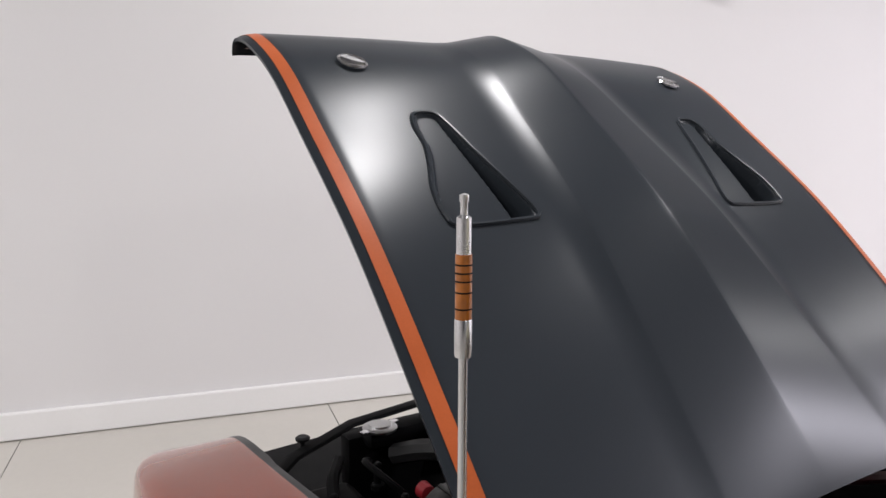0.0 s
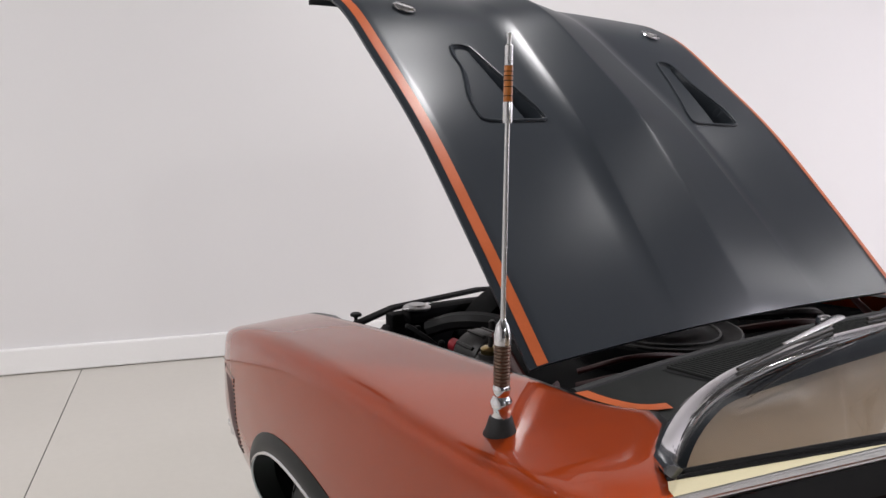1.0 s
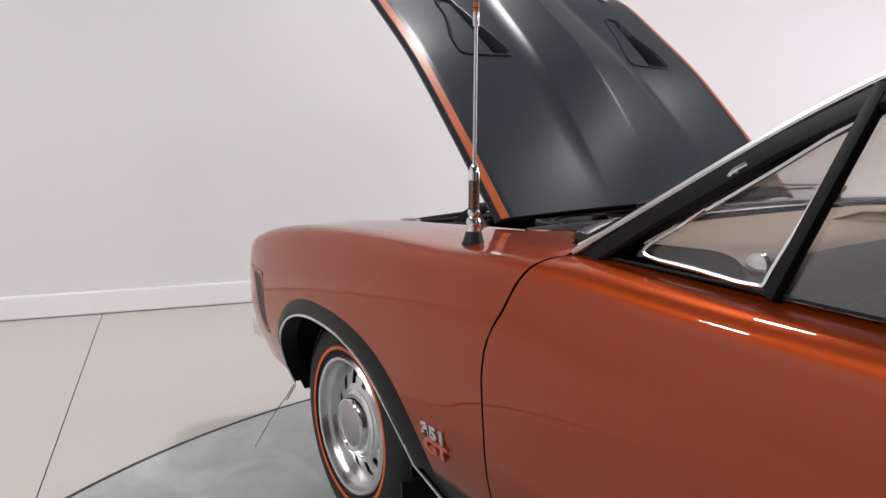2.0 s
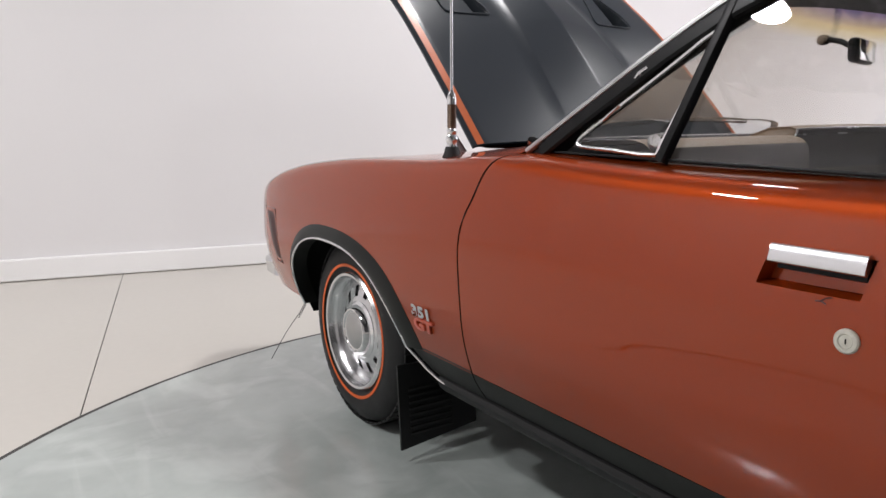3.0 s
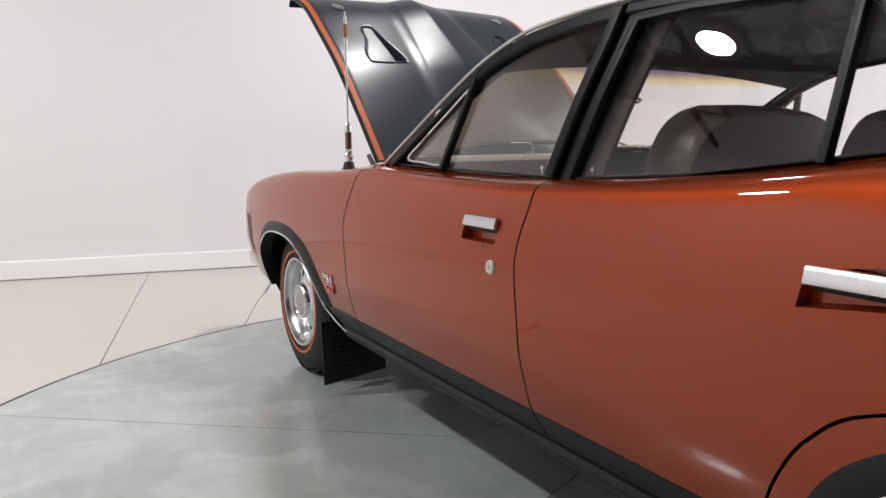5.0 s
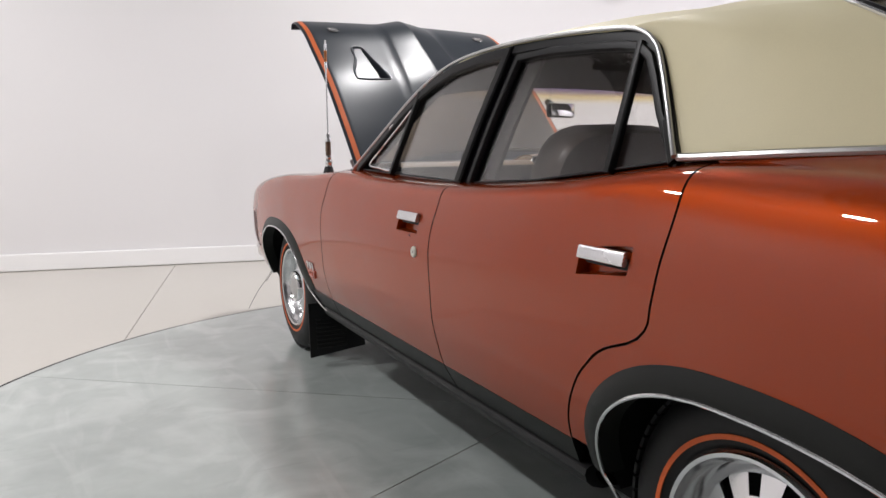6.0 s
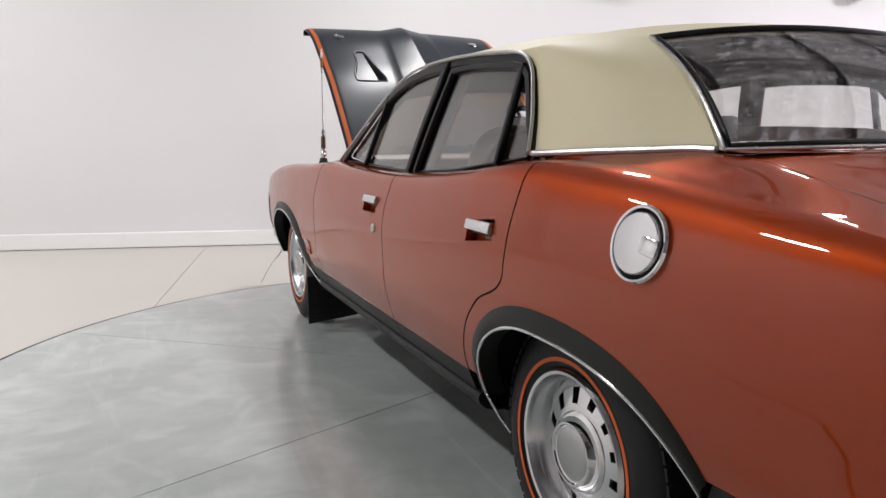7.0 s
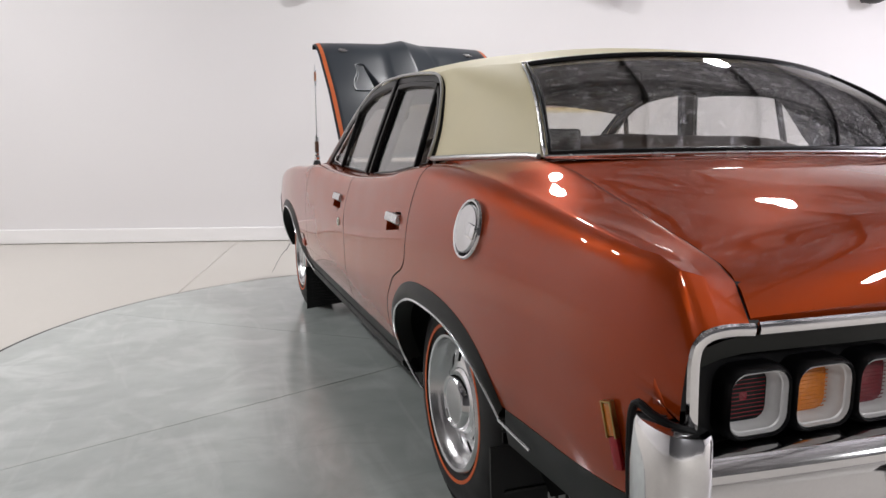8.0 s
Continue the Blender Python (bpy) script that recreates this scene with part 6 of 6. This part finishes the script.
lathe(bm, [(0.25, -0.05), (0.26, -0.03), (0.26, 0.05), (0.24, 0.06)], 36, (0.02, 1.83, 0.62), "Y", caps=False)
part("fan_shroud", bm, BAY_BLACK, radiator)
# Engine block with covers
engine = empty("engine", car)
engine["label"] = "dark cast engine with hoses and round air cleaner"
bm = bmnew()
box(bm, (0, 1.35, 0.60), (0.46, 0.62, 0.30), 0.03)
part("block", bm, BAY_BLACK, engine)
for sx in (-1, 1):
    bm = bmnew()
    box(bm, (sx * 0.24, 1.33, 0.74), (0.14, 0.52, 0.09), 0.03, Matrix.Rotation(sx * 0.5, 4, "Y"))
    part("rocker_cover", bm, BAY_BLACK, engine)
bm = bmnew()
lathe(bm, [(0.16, 0.80), (0.20, 0.805), (0.205, 0.82), (0.205, 0.865), (0.198, 0.875), (0.185, 0.872), (0.178, 0.868), (0.120, 0.870), (0.110, 0.876), (0.03, 0.878), (0.02, 0.895), (0.002, 0.897)], 48, (-0.02, 1.245, 0), "Z")
cleaner = part("air_cleaner", bm, BAY_BLACK, engine, "round black air cleaner with bright rings")
for r, z in ((0.200, 0.874), (0.150, 0.871)):
    bm = bmnew()
    tube(bm, [(-0.02 + r * math.cos(2 * math.pi * k / 48), 1.245 + r * math.sin(2 * math.pi * k / 48), z) for k in range(48)], 0.003, 6, closed=True)
    part("bright_ring", bm, ALLOY, cleaner)
# Pump with brass cap, cast bracket
bm = bmnew()
lathe(bm, [(0.048, 0.70), (0.048, 0.79), (0.042, 0.815), (0.030, 0.825), (0.028, 0.835)], 28, (-0.433, 1.382, 0), "Z")
pump = part("steering_pump", bm, ALLOY, engine, "cast pump with brass cap")
bm = bmnew()
lathe(bm, [(0.020, 0.832), (0.024, 0.836), (0.024, 0.846), (0.018, 0.850), (0.002, 0.851)], 24, (-0.433, 1.382, 0), "Z")
part("brass_cap", bm, BRASS, pump)
bm = bmnew()
tube(bm, [(-0.433, 1.382, 0.85), (-0.43, 1.384, 0.875)], 0.006, 8)
part("stud", bm, ALLOY, pump)
for a, b, r in (((-0.50, 1.40, 0.77), (-0.40, 1.50, 0.78), 0.018), ((-0.40, 1.44, 0.77), (-0.30, 1.54, 0.80), 0.024), ((-0.35, 1.50, 0.80), (-0.33, 1.62, 0.775), 0.017)):
    bm = bmnew()
    tube(bm, [a, Vector(a).lerp(Vector(b), 0.5) + Vector((0, 0, 0.008)), b], r, 10)
    part("bracket", bm, ALLOY, pump)
bm = bmnew()
lathe(bm, [(0.010, -0.03), (0.017, -0.026), (0.019, 0.0), (0.012, 0.008), (0.002, 0.009)], 16, (-0.337, 1.69, 0.762), "Y")
part("red_cap", bm, RED_PLASTIC, engine, "red plastic sender cap")
random.seed(7)
HOSES = [
    ((-0.45, 1.88, 0.78), (-0.50, 1.80, 0.76), (-0.52, 1.68, 0.70), (-0.46, 1.56, 0.68), 0.014, BAY_BLACK),
    ((-0.52, 1.62, 0.73), (-0.42, 1.56, 0.73), (-0.34, 1.54, 0.73), (-0.25, 1.50, 0.72), 0.019, RUBBER),
    ((-0.30, 1.88, 0.76), (-0.26, 1.78, 0.80), (-0.18, 1.70, 0.80), (-0.10, 1.60, 0.76), 0.026, RUBBER),
    ((-0.38, 1.86, 0.77), (-0.42, 1.80, 0.80), (-0.40, 1.74, 0.78), (-0.36, 1.70, 0.74), 0.008, BAY_BLACK),
    ((-0.50, 1.20, 0.80), (-0.52, 1.12, 0.84), (-0.50, 1.04, 0.85), (-0.44, 0.98, 0.82), 0.016, RUBBER),
    ((-0.54, 1.30, 0.78), (-0.555, 1.20, 0.84), (-0.56, 1.08, 0.86), (-0.54, 0.98, 0.84), 0.022, RUBBER),
    ((-0.40, 1.12, 0.86), (-0.32, 1.04, 0.90), (-0.20, 1.01, 0.89), (-0.10, 0.99, 0.86), 0.006, MAROON),
    ((-0.42, 1.10, 0.84), (-0.36, 1.01, 0.88), (-0.25, 0.99, 0.87), (-0.15, 0.98, 0.83), 0.006, MAROON),
    ((0.20, 1.20, 0.84), (0.28, 1.08, 0.88), (0.38, 1.04, 0.87), (0.46, 1.05, 0.82), 0.012, MAROON),
    ((0.30, 1.24, 0.86), (0.36, 1.12, 0.89), (0.44, 1.10, 0.88), (0.52, 1.14, 0.82), 0.012, ALLOY),
    ((0.15, 1.40, 0.86), (0.30, 1.30, 0.88), (0.42, 1.22, 0.86), (0.50, 1.20, 0.80), 0.016, BAY_BLACK),
]
for a, b, c, d, r, mat in HOSES:
    bm = bmnew()
    tube(bm, smooth_path([a, b, c, d], 6), r, 8)
    part("hose", bm, mat, engine)
# Ribbed duct by the hinge
bm = bmnew()
pts = smooth_path([(-0.50, 1.30, 0.74), (-0.515, 1.20, 0.79), (-0.52, 1.10, 0.81), (-0.50, 1.0, 0.80)], 10)
tube(bm, pts, lambda t: 0.030 + 0.004 * math.sin(t * 150), 12)
part("ribbed_duct", bm, RUBBER, engine, "ribbed black air duct")
bm = bmnew()
box(bm, (-0.53, 1.42, 0.72), (0.10, 0.34, 0.02), 0.004, Matrix.Rotation(-0.35, 4, "Y"))
part("shock_tower", bm, PAINT, car, "copper painted inner wing shelf")

# Cast housings, studs and clips crowded round the pump
bm = bmnew()
lathe(bm, [(0.02, -0.07), (0.062, -0.06), (0.070, -0.045), (0.070, 0.02), (0.060, 0.035), (0.03, 0.045), (0.012, 0.06)], 24, (-0.36, 1.53, 0.775), "Y")
alternator = part("alternator", bm, ALLOY, engine, "dark cast alternator")
for k in range(10):
    a = 2 * math.pi * k / 10
    bm = bmnew()
    box(bm, (-0.36 + 0.068 * math.cos(a), 1.515, 0.775 + 0.068 * math.sin(a)), (0.012, 0.07, 0.010), 0.002, Matrix.Rotation(-a, 4, "Y"))
    part("fin", bm, ALLOY, alternator)
for k in range(5):
    a = 2 * math.pi * k / 5 + 0.3
    bm = bmnew()
    box(bm, (-0.433 + 0.050 * math.cos(a), 1.382 + 0.050 * math.sin(a), 0.785), (0.016, 0.012, 0.06), 0.003, Matrix.Rotation(a, 4, "Z"))
    part("lug", bm, ALLOY, pump)
for x, y, z, h in ((-0.50, 1.50, 0.76, 0.05), (-0.47, 1.58, 0.74, 0.06), (-0.42, 1.62, 0.75, 0.05), (-0.30, 1.46, 0.82, 0.05), (-0.27, 1.60, 0.80, 0.04), (-0.52, 1.75, 0.72, 0.05), (-0.40, 1.78, 0.74, 0.06)):
    bm = bmnew()
    lathe(bm, [(0.016, 0.0), (0.016, 0.012), (0.009, 0.016), (0.009, h), (0.005, h + 0.004)], 10, (x, y, z), "Z")
    part("fitting", bm, ALLOY if z > 0.75 else BAY_BLACK, engine)
for k in range(7):
    bm = bmnew()
    x = -0.52 + 0.035 * k
    tube(bm, smooth_path([(x, 1.70 - 0.02 * k, 0.70), (x + 0.02, 1.62, 0.75 + 0.006 * (k % 3)), (x + 0.05, 1.52 - 0.015 * k, 0.72)], 5), 0.005 + 0.002 * (k % 2), 6)
    part("lead", bm, BAY_BLACK if k % 3 else MAROON, engine)
# Washer bottle and battery tray as dark shapes behind the radiator
bm = bmnew()
box(bm, (-0.50, 1.78, 0.66), (0.14, 0.18, 0.16), 0.025, segs=3)
part("battery", bm, BAY_BLACK, car, "black battery beside the radiator")
